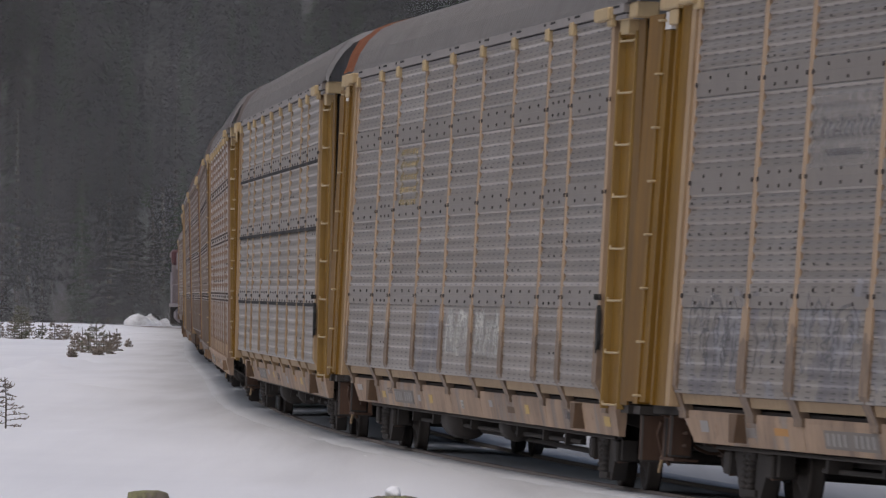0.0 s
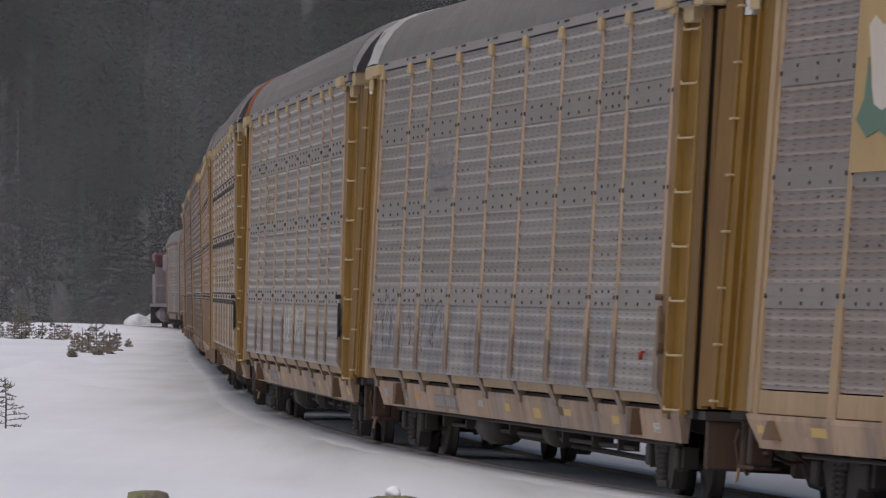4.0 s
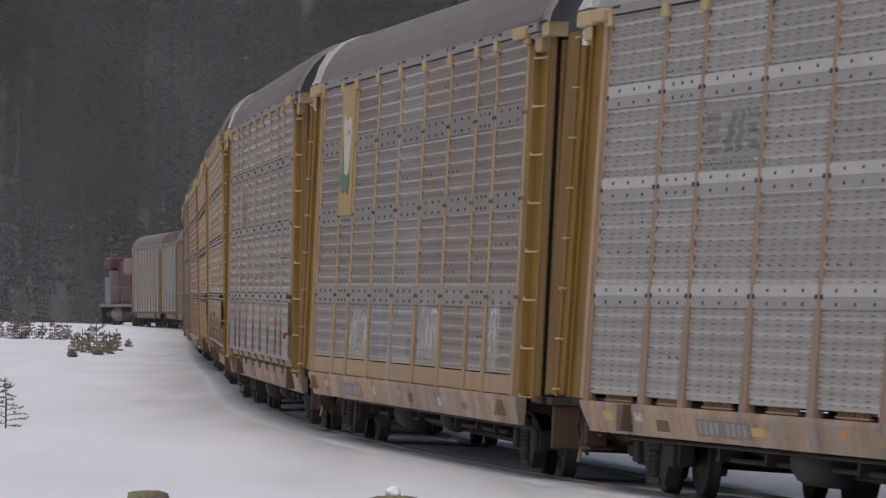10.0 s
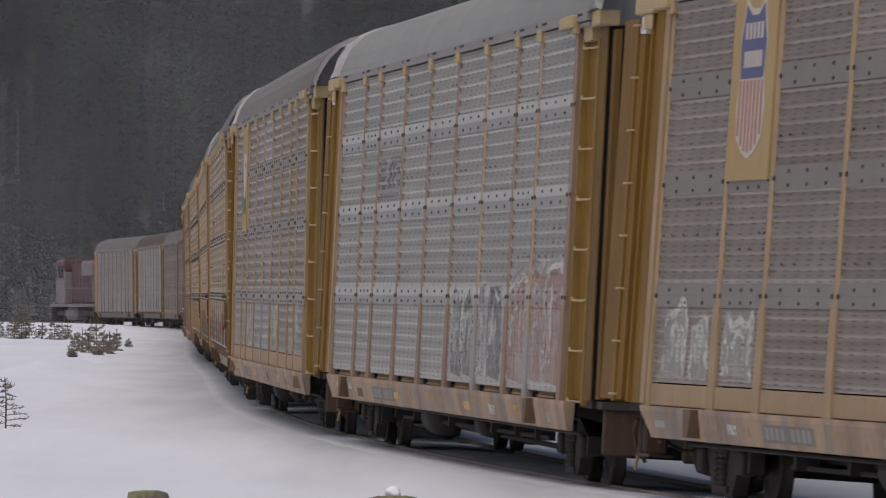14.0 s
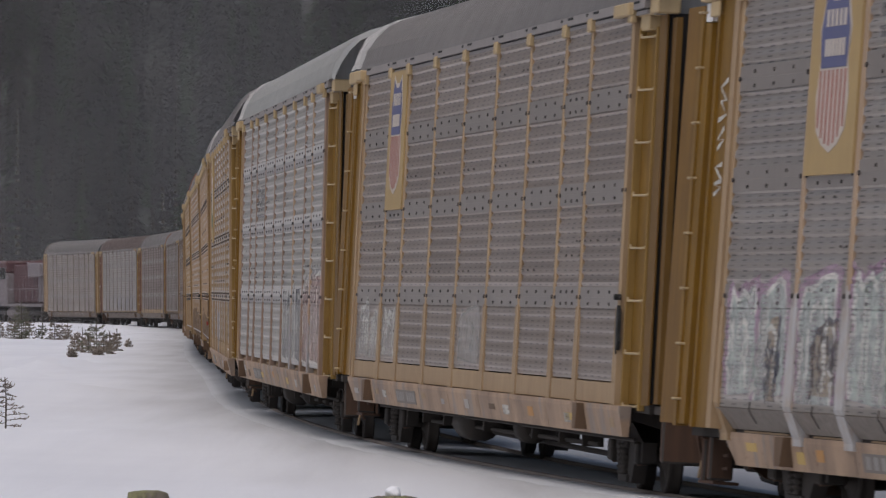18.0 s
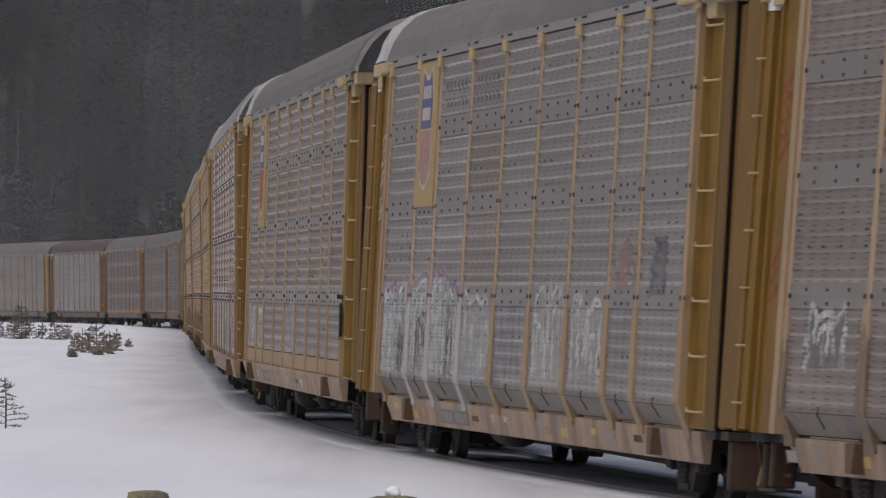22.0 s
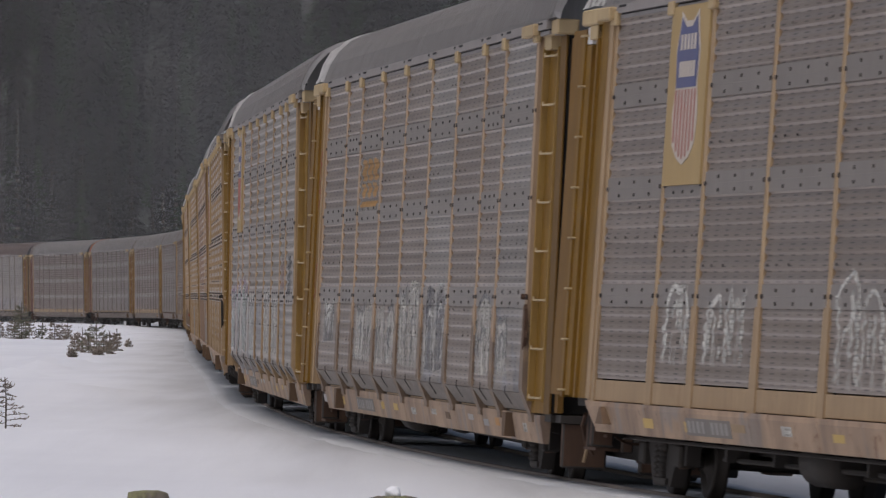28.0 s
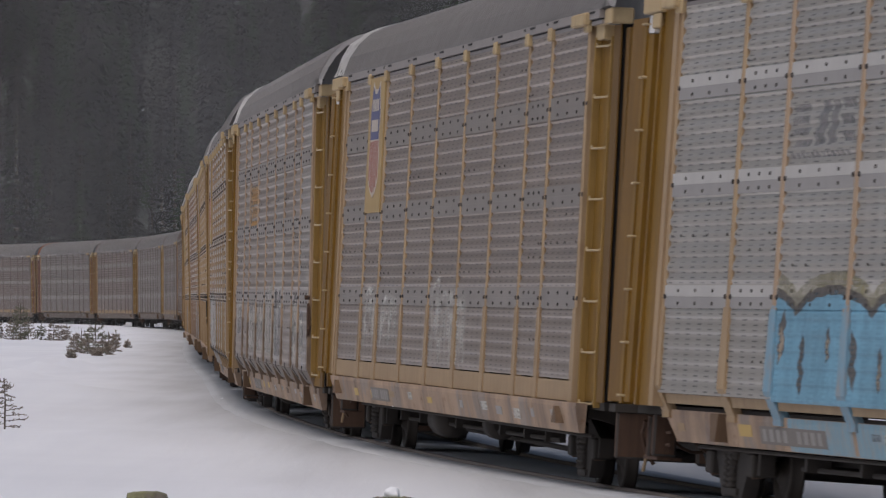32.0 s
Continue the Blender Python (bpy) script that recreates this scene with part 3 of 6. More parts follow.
RAIL_TOP = 0.2
build_ground()
strip("trackbed", [(1.62, 0.10, 0), (1.5, 0.172, 0), (1.3, 0.18, 0), (0.95, 0.172, 0), (0.80, 0.168, 0), (0.66, 0.15, 0), (0.5, 0.165, 0), (0.0, 0.175, 0),
                   (-0.5, 0.165, 0), (-0.66, 0.15, 0), (-0.80, 0.168, 0), (-0.95, 0.172, 0), (-1.5, 0.172, 0), (-1.62, 0.10, 0)],
      -260, 640, 1.0, (SNOW_DIRTY,), "sooty packed snow along the track", "trackbed", jitter=0.008)
for off in (0.7525, -0.7525):
    strip("rail", [(off + 0.035, 0.02, 0), (off + 0.035, RAIL_TOP - 0.005, 0), (off + 0.03, RAIL_TOP, 0), (off - 0.03, RAIL_TOP, 0), (off - 0.035, RAIL_TOP - 0.005, 0), (off - 0.035, 0.02, 0)],
          -260, 640, 2.0, (RAIL_STEEL,), "dark steel rail half sunk in snow", "rail")


# ---------------------------------------------------------------- conifers
def conifer_mesh(seed, height, girth, mat, sparse=1.0, spray=1.0):
    rnd = random.Random(seed)
    verts, faces = [], []
    layers = int(24 * sparse)
    for k in range(layers):
        f = k / layers
        z = height * (0.10 + 0.88 * f)
        reach = girth * (1 - f) ** 0.85 * rnd.uniform(0.75, 1.15) + 0.02 * height
        count = max(4, int((11 - 6 * f) * sparse))
        for i in range(count):
            a = rnd.uniform(0, math.tau)
            r = reach * rnd.uniform(0.55, 1.15)
            droop = rnd.uniform(0.15, 0.45) * r
            d = Vector((math.cos(a), math.sin(a), 0))
            side = Vector((-d.y, d.x, 0))
            steps = 4
            for q in range(steps):
                g0, g1 = q / steps, (q + 1.25) / steps
                p0 = d * r * g0 + Vector((0, 0, z - droop * g0 * g0))
                p1 = d * r * g1 + Vector((0, 0, z - droop * g1 * g1 - 0.02 * height * rnd.random()))
                wdt = spray * girth * 0.13 * (1.15 - g0) * rnd.uniform(0.7, 1.3)
                for sgn in (-1, 1):
                    hang = Vector((0, 0, -wdt * rnd.uniform(0.3, 1.1)))
                    b = len(verts)
                    verts.extend([p0, p1, p0.lerp(p1, 0.75) + side * sgn * wdt * 1.5 + hang, p0.lerp(p1, 0.2) + side * sgn * wdt + hang])
                    faces.append((b, b + 1, b + 2, b + 3))
    me = bpy.data.meshes.new("crown")
    me.from_pydata([tuple(v) for v in verts], [], faces)
    me.materials.append(mat)
    bm = bmesh.new()
    lathe(bm, [(0.016 * height, 0), (0.012 * height, 0.3 * height), (0.006 * height, 0.7 * height), (0.001 * height, 0.98 * height)], (0, 0, -0.02 * height), "z", 7)
    return me, mesh_of("trunk", bm, BARK)


def stand(name, meshes, m, label, category, group):
    e = new(name)
    crown, trunk = meshes
    part("crown", crown, e)
    part("trunk", trunk, e)
    e.matrix_basis = m
    return tagged(e, label, category, group)


def build_forest():
    rnd = random.Random(5)
    kinds = [conifer_mesh(11 + i, h, g, mt, 1.15, 0.72) for i, (h, g, mt) in enumerate(((17, 2.2, NEEDLES), (20, 2.4, NEEDLES), (14, 2.0, NEEDLES_GREEN), (18, 1.9, NEEDLES), (11, 1.9, NEEDLES_GREEN)))]
    for row in range(2):
        y0 = 615 + row * 5
        half = y0 * 0.0585 + 10
        n = int(half * 2 / 2.2)
        for i in range(n):
            x = -half + (i + rnd.uniform(0.1, 0.9)) * 2 * half / n
            y = y0 + rnd.uniform(-3, 3)
            k = rnd.choice(kinds)
            sc = rnd.uniform(0.35, 1.0)
            stand("conifer", k, pose(x, y, ground_height(x, y) - 0.1, 0, 0, rnd.uniform(0, 360)) @ Matrix.Diagonal((sc * rnd.uniform(0.85, 1.15), sc, sc * rnd.uniform(0.9, 1.2), 1)),
                  "tall dark spruce at the foot of the hillside", "tree", "spruces at the forest edge")
    # the woods above, too many to count
    base = []
    for me, _ in kinds:
        co = np.empty(len(me.vertices) * 3)
        me.vertices.foreach_get("co", co)
        base.append((co.reshape(-1, 3), 1 if me.materials[0] == NEEDLES_GREEN else 0))
    vs, idx = [], []
    for row in range(18):
        y0 = 625 + row * 5
        half = y0 * 0.0585 + 8
        n = int(half * 2 / 2.3)
        for i in range(n):
            x = -half + (i + rnd.uniform(0.0, 1.0)) * 2 * half / n
            y = y0 + rnd.uniform(-4, 4)
            co, mt = base[rnd.randrange(5)]
            if row > 8:
                co = co.reshape(-1, 4, 3)[::4].reshape(-1, 3)
            elif row % 2:
                co = co.reshape(-1, 4, 3)[::2].reshape(-1, 3)
            a, sc = rnd.uniform(0, math.tau), rnd.uniform(0.55, 1.15)
            ca, sa = math.cos(a) * sc, math.sin(a) * sc
            p = np.column_stack((co[:, 0] * ca - co[:, 1] * sa + x, co[:, 0] * sa + co[:, 1] * ca + y, co[:, 2] * sc * rnd.uniform(0.9, 1.15) + ground_height(x, y) - 0.3))
            vs.append(p)
            idx.append(np.full(len(p) // 4, mt))
    vs = np.concatenate(vs)
    nf = len(vs) // 4
    me = bpy.data.meshes.new("far_woods")
    me.vertices.add(len(vs))
    me.vertices.foreach_set("co", vs.ravel())
    me.loops.add(nf * 4)
    me.loops.foreach_set("vertex_index", np.arange(nf * 4, dtype=np.int32))
    me.polygons.add(nf)
    me.polygons.foreach_set("loop_start", np.arange(nf, dtype=np.int32) * 4)
    me.polygons.foreach_set("material_index", np.concatenate(idx).astype(np.int32))
    me.materials.append(NEEDLES)
    me.materials.append(NEEDLES_GREEN)
    me.update(calc_edges=True)
    tagged(new("far_woods", me), "dense dark spruce woods on the misty hillside", "forest", kind="stuff")


build_forest()


# ---------------------------------------------------------------- autorack cars
EDGES = (11.8, 8.95, 7.05, 4.23, 1.41, -1.41, -4.23, -7.05, -8.95, -11.8)
BANDS = ((3.98, 4.21), (3.06, 3.285), (2.005, 2.225))
TOP_Z = 4.90
FACE = 1.46          # the plane of the screens
MESHES = {}


def shared(key, make):
    if key not in MESHES:
        MESHES[key] = make()
    return MESHES[key]


def side_profile(bottom):
    """The outside of a screen from the eave down, as (y, z): ribbed sheets between flat bands."""
    pts = []
    def corrugate(z1, z0):
        k = math.floor(z1 / 0.145) + 1
        deep = 1.0 if z0 > 2 else 0.28     # the lowest sheets are nearly flat
        pts.append((FACE + 0.002, z1))
        while k * 0.145 > z0 - 0.15:
            b = k * 0.145
            # an upper slope open to the sky, a flat ridge, a short under side and the valley
            for dz, dy in ((-0.002, 0.013 - 0.022 * deep), (-0.052, 0.013), (-0.098, 0.013), (-0.122, 0.013 - 0.022 * deep)):
                if z0 + 0.004 < b + dz < z1 - 0.004:
                    pts.append((FACE + dy, b + dz))
            k -= 1
        pts.append((FACE + 0.002, z0))
    for hi, lo in ((TOP_Z, BANDS[0][1]), (BANDS[0][0], BANDS[1][1]), (BANDS[1][0], BANDS[2][1]), (BANDS[2][0], bottom)):
        corrugate(hi, lo)
        if lo != bottom:
            nxt = [b for b in BANDS if abs(b[1] - lo) < 1e-6][0]
            mid = nxt[0] + 0.5 * (nxt[1] - nxt[0])
            pts.extend([(FACE + 0.016, lo - 0.001), (FACE + 0.016, mid + 0.002), (FACE + 0.014, mid), (FACE + 0.014, nxt[0] + 0.001)])
    return pts


def screen_mesh(width, bottom, kink):
    """One bay of perforated screen: corrugated sheets between flat bolted bands."""
    bm = bmesh.new()
    pts = side_profile(bottom)
    if kink:
        pts.extend([(FACE + 0.02, bottom - 0.004), (FACE - 0.13, kink + 0.03)])
    pts.append((FACE - 0.16, pts[-1][1]))
    pts.append((FACE - 0.03, TOP_Z))
    w = width / 2 - 0.035
    extrude_profile(bm, pts[::-1], "x", -w, w)
    for f in bm.faces:
        c = f.calc_center_median()
        for lo, hi in BANDS:
            if lo < c.z < hi and c.y > FACE + 0.012:
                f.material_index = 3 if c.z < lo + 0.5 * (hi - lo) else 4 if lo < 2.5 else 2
        if kink and c.z < bottom:
            f.material_index = 5
    # bolts
    cols = [(i + 0.5) / 3 - 0.5 for i in range(3)]
    rows = [(b[0] + 0.045, 0.016) for b in BANDS] + [(b[1] - 0.055, 0.018) for b in BANDS]
    for zr, dy in rows:
        for c in cols:
            x = c * (width - 0.6)
            lathe(bm, [(0.020, 0), (0.018, 0.010), (0.008, 0.013)], (x, FACE + dy - 0.002, zr), "y", 6, 1)
    rnd = random.Random(int(width * 100))
    for _ in range(6):
        zr = bottom + 0.1 + rnd.random() * (TOP_Z - bottom - 0.3)
        if any(b[0] - 0.05 < zr < b[1] + 0.05 for b in BANDS):
            continue
        zr = math.floor(zr / 0.145) * 0.145 + 0.080
        for c in rnd.sample((-0.42, -0.3, -0.12, 0.1, 0.28, 0.42), 3):
            lathe(bm, [(0.015, 0), (0.012, 0.010)], (c * width, FACE + 0.012, zr), "y", 6, 1)
    # a short chain hanging on the skirt
    if kink:
        tube(bm, (0, FACE + 0.026, bottom + 0.06), (0.03, FACE + 0.026, bottom - 0.01), 0.006, 5, 1)
        tube(bm, (0.03, FACE + 0.026, bottom - 0.01), (0.05, FACE - 0.06, kink + 0.09), 0.006, 5, 1)
    return mesh_of("screen_panel", bm, G_MID, BOLT, BAND_MID, BAND_MID, BAND_MID, SKIRT)


def post_mesh(kink, sill_top):
    """A pressed post with a wider doubler round its foot; some bend inwards to the sill."""
    bm = bmesh.new()
    foot = sill_top - 0.08
    out = FACE + 0.021
    extrude_profile(bm, [(-0.08, FACE - 0.05), (-0.08, out - 0.010), (-0.05, out + 0.003), (0.05, out + 0.003), (0.08, out - 0.010), (0.08, FACE - 0.05)], "z", 2.0, TOP_Z)
    if kink:
        low = [(FACE - 0.05, 2.02), (out + 0.008, 2.02), (out + 0.010, 1.96), (out + 0.014, kink + 0.1), (out + 0.014, kink), (FACE - 0.082, foot + 0.06), (FACE - 0.085, foot), (FACE - 0.20, foot), (FACE - 0.06, kink)]
    else:
        low = [(FACE - 0.05, 2.02), (out + 0.008, 2.02), (out + 0.010, 1.9), (out + 0.014, foot + 0.05), (out + 0.014, foot), (FACE - 0.05, foot)]
    extrude_profile(bm, low, "x", -0.12, 0.12)
    for v in bm.verts:
        if v.co.z < 1.5:
            v.co.x *= 1.3
    for b in BANDS:
        for dx in (-0.11, 0.11):
            lathe(bm, [(0.027, 0), (0.02, 0.014)], (dx, FACE + 0.02, (b[0] + b[1]) / 2), "y", 6, 1)
    return mesh_of("post", bm, BEIGE, BOLT)


def cap_mesh():
    bm = bmesh.new()
    box(bm, -0.14, 0.14, FACE + 0.0, FACE + 0.062, TOP_Z - 0.085, TOP_Z + 0.055, bevel=0.012)
    return mesh_of("post_cap", bm, CAP_TAN)


def sill_mesh(sill_top, inset):
    bm = bmesh.new()
    y = FACE + 0.06 - inset
    pts = [(y, sill_top), (y, sill_top - 0.05), (y - 0.06, sill_top - 0.30), (y - 0.12, sill_top - 0.30), (y - 0.12, sill_top)]
    n = len(pts)
    loops = []
    for u, lean in ((11.95, 0), (11.6, 1), (-12.2, 1), (-12.5, 0)):
        ring = []
        for (py, pz) in pts:
            f = (sill_top - pz) / 0.30
            shift = 0.0
            if u == 11.95:
                shift = -0.40 * f
            if u == -12.5:
                shift = 0.10 * f
            ring.append(bm.verts.new((u + shift, py, pz)))
        loops.append(ring)
    for a, b in zip(loops, loops[1:]):
        for i in range(n):
            j = (i + 1) % n
            bm.faces.new((a[i], a[j], b[j], b[i]))
    bm.faces.new(loops[0])
    bm.faces.new(loops[-1][::-1])
    # weld laps down the plate
    for u in EDGES[1:-1]:
        extrude_profile(bm, [(y + 0.006, sill_top - 0.03), (y + 0.002, sill_top - 0.055), (y - 0.054, sill_top - 0.285), (y - 0.06, sill_top - 0.285), (y - 0.02, sill_top - 0.03)], "x", u - 0.07, u + 0.07)
    return mesh_of("side_sill", bm, SILL)


def strip_mesh(width, low, high):
    bm = bmesh.new()
    box(bm, -width / 2 + 0.05, width / 2 - 0.05, FACE - 0.05, FACE + 0.018, low, high, bevel=0.006)
    return mesh_of("lower_rail", bm, BEIGE)


def hooks_mesh(width, z, kink):
    bm = bmesh.new()
    if kink and z > 1:
        extrude_profile(bm, [(FACE - 0.035, z + 0.148), (FACE - 0.06, z + 0.055), (FACE - 0.13, z + 0.055), (FACE - 0.13, z + 0.148)], "x", -width / 2 + 0.06, width / 2 - 0.06)
    elif kink:
        box(bm, -width * 0.3, width * 0.3, FACE - 0.20, FACE - 0.14, z + 0.005, z + 0.022)
    else:
        for i in range(7):
            x = (-0.2 + i * 0.066) * width
            box(bm, x - 0.012, x + 0.012, FACE - 0.06, FACE - 0.02, z + 0.005, z + 0.085)
        box(bm, -width * 0.24, width * 0.24, FACE - 0.06, FACE - 0.022, z + 0.012, z + 0.030)
    return mesh_of("clip_rail", bm, BEIGE)


ARCH = [(1.50, 5.02), (1.47, 5.10), (1.41, 5.27), (1.30, 5.45), (1.15, 5.60), (0.95, 5.70), (0.6, 5.80), (0.2, 5.84)]


def arch(inset=0.0, low=None):
    half = [(y - inset, z - inset * 0.6) for y, z in ARCH]
    if low is not None:
        half = [(half[0][0], low)] + half
    return half + [(-y, z) for y, z in half[::-1]]


def roof_mesh():
    """Arched roof of ribbed sheets."""
    bm = bmesh.new()
    us, lift = [], []
    u = 12.5
    k = 0
    while u > -12.9:
        for du, d in ((0.0, 0.0), (0.03, 0.014), (0.11, 0.014), (0.14, 0.0)):
            us.append(u - du)
            lift.append(d)
        u -= 0.21
    rings = []
    for u, d in zip(us, lift):
        rings.append([bm.verts.new((u, y + (d * 0.5 if y > 0 else -d * 0.5) * (z > 5.05), z + d * (z > 5.05))) for y, z in arch()])
    n = len(rings[0])
    for a, b in zip(rings, rings[1:]):
        for i in range(n - 1):
            bm.faces.new((a[i], a[i + 1], b[i + 1], b[i]))
    bmesh.ops.solidify(bm, geom=bm.faces[:], thickness=0.02)
    return mesh_of("roof", bm, ROOF)


def fascia_mesh():
    bm = bmesh.new()
    box(bm, -12.7, 12.6, FACE - 0.02, FACE + 0.045, TOP_Z + 0.035, TOP_Z + 0.125)
    box(bm, -12.7, 12.6, FACE - 0.03, FACE + 0.012, TOP_Z + 0.018, TOP_Z + 0.036, 1)
    box(bm, -12.7, 12.6, FACE - 0.03, FACE + 0.016, TOP_Z - 0.02, TOP_Z + 0.018)
    for u in EDGES:
        box(bm, u - 0.55, u - 0.2, FACE + 0.02, FACE + 0.052, TOP_Z + 0.09, TOP_Z + 0.112, 1)
        box(bm, u + 0.22, u + 0.32, FACE + 0.02, FACE + 0.052, TOP_Z + 0.085, TOP_Z + 0.11, 1)
    return mesh_of("fascia", bm, EAVE, GAPDARK)


def hood_mesh(u0, u1, taper):
    """Curved end hood above the doors."""
    bm = bmesh.new()
    rings = []
    for k in range(5):
        f = k / 4
        u = u0 + (u1 - u0) * f
        drop = 0.10 * f * f if taper > 0 else 0.0
        rings.append([bm.verts.new((u, y * (1 - taper * f), z + 0.02 - drop * (z - 4.9))) for y, z in arch(0.0)])
    n = len(rings[0])
    for a, b in zip(rings, rings[1:]):
        for i in range(n - 1):
            bm.faces.new((a[i], a[i + 1], b[i + 1], b[i]))
    # the free edge is bent and torn
    for i, v in enumerate(rings[-1]):
        v.co.x += 0.10 * noise.noise(Vector((i * 0.9, u1, 2.0)))
    for ring in rings[2:]:
        for i, v in enumerate(ring):
            v.co.z += 0.035 * noise.noise(Vector((i * 1.3, v.co.x * 4, 5.0)))
            v.co.y += 0.03 * noise.noise(Vector((i * 1.1, v.co.x * 5, 9.0)))
    bmesh.ops.solidify(bm, geom=bm.faces[:], thickness=0.03)
    return mesh_of("end_hood", bm, WHITE)


def bulkhead_mesh():
    """The closed end under the arch of the roof."""
    bm = bmesh.new()
    extrude_profile(bm, arch(0.06, TOP_Z - 0.04), "x", 12.94, 12.98)
    return mesh_of("end_bulkhead", bm, END_WALL)


def header_mesh():
    """Door header: a beam along the eave at a car's corner, with a dropped bracket."""
    bm = bmesh.new()
    box(bm, 11.75, 12.35, FACE + 0.0, FACE + 0.12, TOP_Z - 0.03, TOP_Z + 0.10, bevel=0.015)
    box(bm, 12.45, 13.25, FACE - 0.1, FACE + 0.10, TOP_Z - 0.05, TOP_Z + 0.11, bevel=0.015)
    box(bm, 12.5, 12.85, FACE - 0.05, FACE + 0.085, TOP_Z - 0.20, TOP_Z - 0.055, bevel=0.01)
    return mesh_of("door_header", bm, CAP_TAN)


def plain(name, mat, *boxes, bevel=0.0):
    bm = bmesh.new()
    for b in boxes:
        box(bm, *b, bevel=bevel)
    return mesh_of(name, bm, mat)


def tapered_panel(name, mat, u0, y0, u1, y1, z0, z1, thick=0.04):
    bm = bmesh.new()
    extrude_profile(bm, [(u0, y0), (u1, y1), (u1, y1 - thick), (u0, y0 - thick)], "z", z0, z1)
    return mesh_of(name, bm, mat)


def ladder_rails():
    bm = bmesh.new()
    for u, y in ((-12.03, 1.445), (-12.65, 1.368)):
        box(bm, u - 0.02, u + 0.02, y - 0.085, y, 1.02, 4.76, bevel=0.006)
    return mesh_of("ladder", bm, YELLOW_PALE)


def rung_mesh():
    bm = bmesh.new()
    tube(bm, (-12.05, 1.425, 0.03), (-12.10, 1.432, 0), 0.011, 6)
    tube(bm, (-12.10, 1.432, 0), (-12.58, 1.372, 0), 0.012, 6)
    tube(bm, (-12.58, 1.372, 0), (-12.63, 1.35, 0.03), 0.011, 6)
    return mesh_of("rung", bm, GRIP)


def nub_mesh():
    bm = bmesh.new()
    tube(bm, (13.30, 1.50, 0), (13.30, 1.548, 0), 0.014, 6)
    tube(bm, (13.30, 1.545, 0), (13.16, 1.545, 0), 0.010, 6)
    tube(bm, (13.16, 1.48, 0), (13.16, 1.548, 0), 0.012, 6)
    return mesh_of("grab_iron", bm, GRIP)


WHEEL_R = 0.36
AXLES = (0.87, -0.87)


def wheelset_mesh():
    bm = bmesh.new()
    tube(bm, (0, -1.02, 0), (0, 1.02, 0), 0.075, 10, 0)
    for s in (1, -1):
        prof = [(0.10, 0.85), (0.15, 0.80), (0.27, 0.775), (0.305, 0.805), (WHEEL_R - 0.005, 0.805), (WHEEL_R, 0.78), (WHEEL_R + 0.004, 0.705), (WHEEL_R + 0.03, 0.695), (WHEEL_R + 0.028, 0.672), (0.30, 0.668), (0.15, 0.70), (0.10, 0.66)]
        lathe(bm, [(r, o * s) for r, o in prof], (0, 0, 0), "y", 28, 0)
        lathe(bm, [(0.09, 0.98 * s), (0.10, 1.08 * s), (0.05, 1.10 * s)], (0, 0, 0), "y", 12, 1)
    return mesh_of("wheelset", bm, WHEEL, RUSTY)


def side_frame_mesh():
    bm = bmesh.new()
    pts = [(-1.12, 0.30), (-1.12, 0.50), (-0.62, 0.62), (-0.35, 0.68), (0.35, 0.68), (0.62, 0.62), (1.12, 0.50), (1.12, 0.30), (0.98, 0.30), (0.90, 0.42), (0.70, 0.42), (0.42, 0.08), (-0.42, 0.08), (-0.70, 0.42), (-0.90, 0.42), (-0.98, 0.30)]
    extrude_profile(bm, pts, "y", 0.93, 1.07)
    box(bm, -0.30, 0.30, 1.07, 1.10, 0.10, 0.16)
    for x in (-0.87, 0.87):
        box(bm, x - 0.13, x + 0.13, 0.94, 1.12, 0.28, 0.50, bevel=0.02)
    return mesh_of("side_frame", bm, BLACK)


def spring_mesh():
    bm = bmesh.new()
    prof = []
    for k in range(7):
        z = 0.16 + k * 0.055
        prof += [(0.040, z), (0.062, z + 0.014), (0.062, z + 0.030), (0.040, z + 0.045)]
    lathe(bm, prof, (0, 1.085, 0), "z", 10)
    return mesh_of("coil_spring", bm, BLACK)


def bolster_mesh():
    bm = bmesh.new()
    box(bm, -0.20, 0.20, -1.12, 1.12, 0.42, 0.64, bevel=0.03)
    lathe(bm, [(0.24, 0.62), (0.24, 0.74), (0.15, 0.76)], (0, 0, 0), "z", 16)
    for x in (-0.45, 0.45):
        tube(bm, (x, -0.9, 0.33), (x, 0.9, 0.33), 0.045, 8)
        box(bm, x * 1.02 - 0.04, x * 1.02 + 0.04, 0.66, 0.80, 0.25, 0.46)
    return mesh_of("bolster", bm, BLACK)


def truck(parent, u):
    tr = part("truck", shared("bolster", bolster_mesh), parent, at=(u, 0, RAIL_TOP))
    for s in (0, math.pi):
        part("side_frame", shared("side_frame", side_frame_mesh), tr, turn=s)
        for x in (-0.11, 0.11):
            part("coil_spring", shared("spring", spring_mesh), tr, at=(x, 0, 0), turn=s)
    for a in AXLES:
        part("wheelset", shared("wheelset", wheelset_mesh), tr, at=(a, 0, WHEEL_R))
    return tr


def underframe_mesh(sill_top):
    bm = bmesh.new()
    b = sill_top
    box(bm, -13.3, 13.3, -0.36, 0.36, b - 0.42, b - 0.02)
    box(bm, -13.0, 13.0, -1.30, 1.30, b - 0.06, b + 0.03)
    for i in range(15):
        u = -11.9 + i * 1.7
        extrude_profile(bm, [(-1.3, b - 0.05), (1.3, b - 0.05), (1.3, b - 0.14), (0.4, b - 0.36), (-0.4, b - 0.36), (-1.3, b - 0.14)], "x", u - 0.06, u + 0.06)
    return mesh_of("underframe", bm, BLACK)


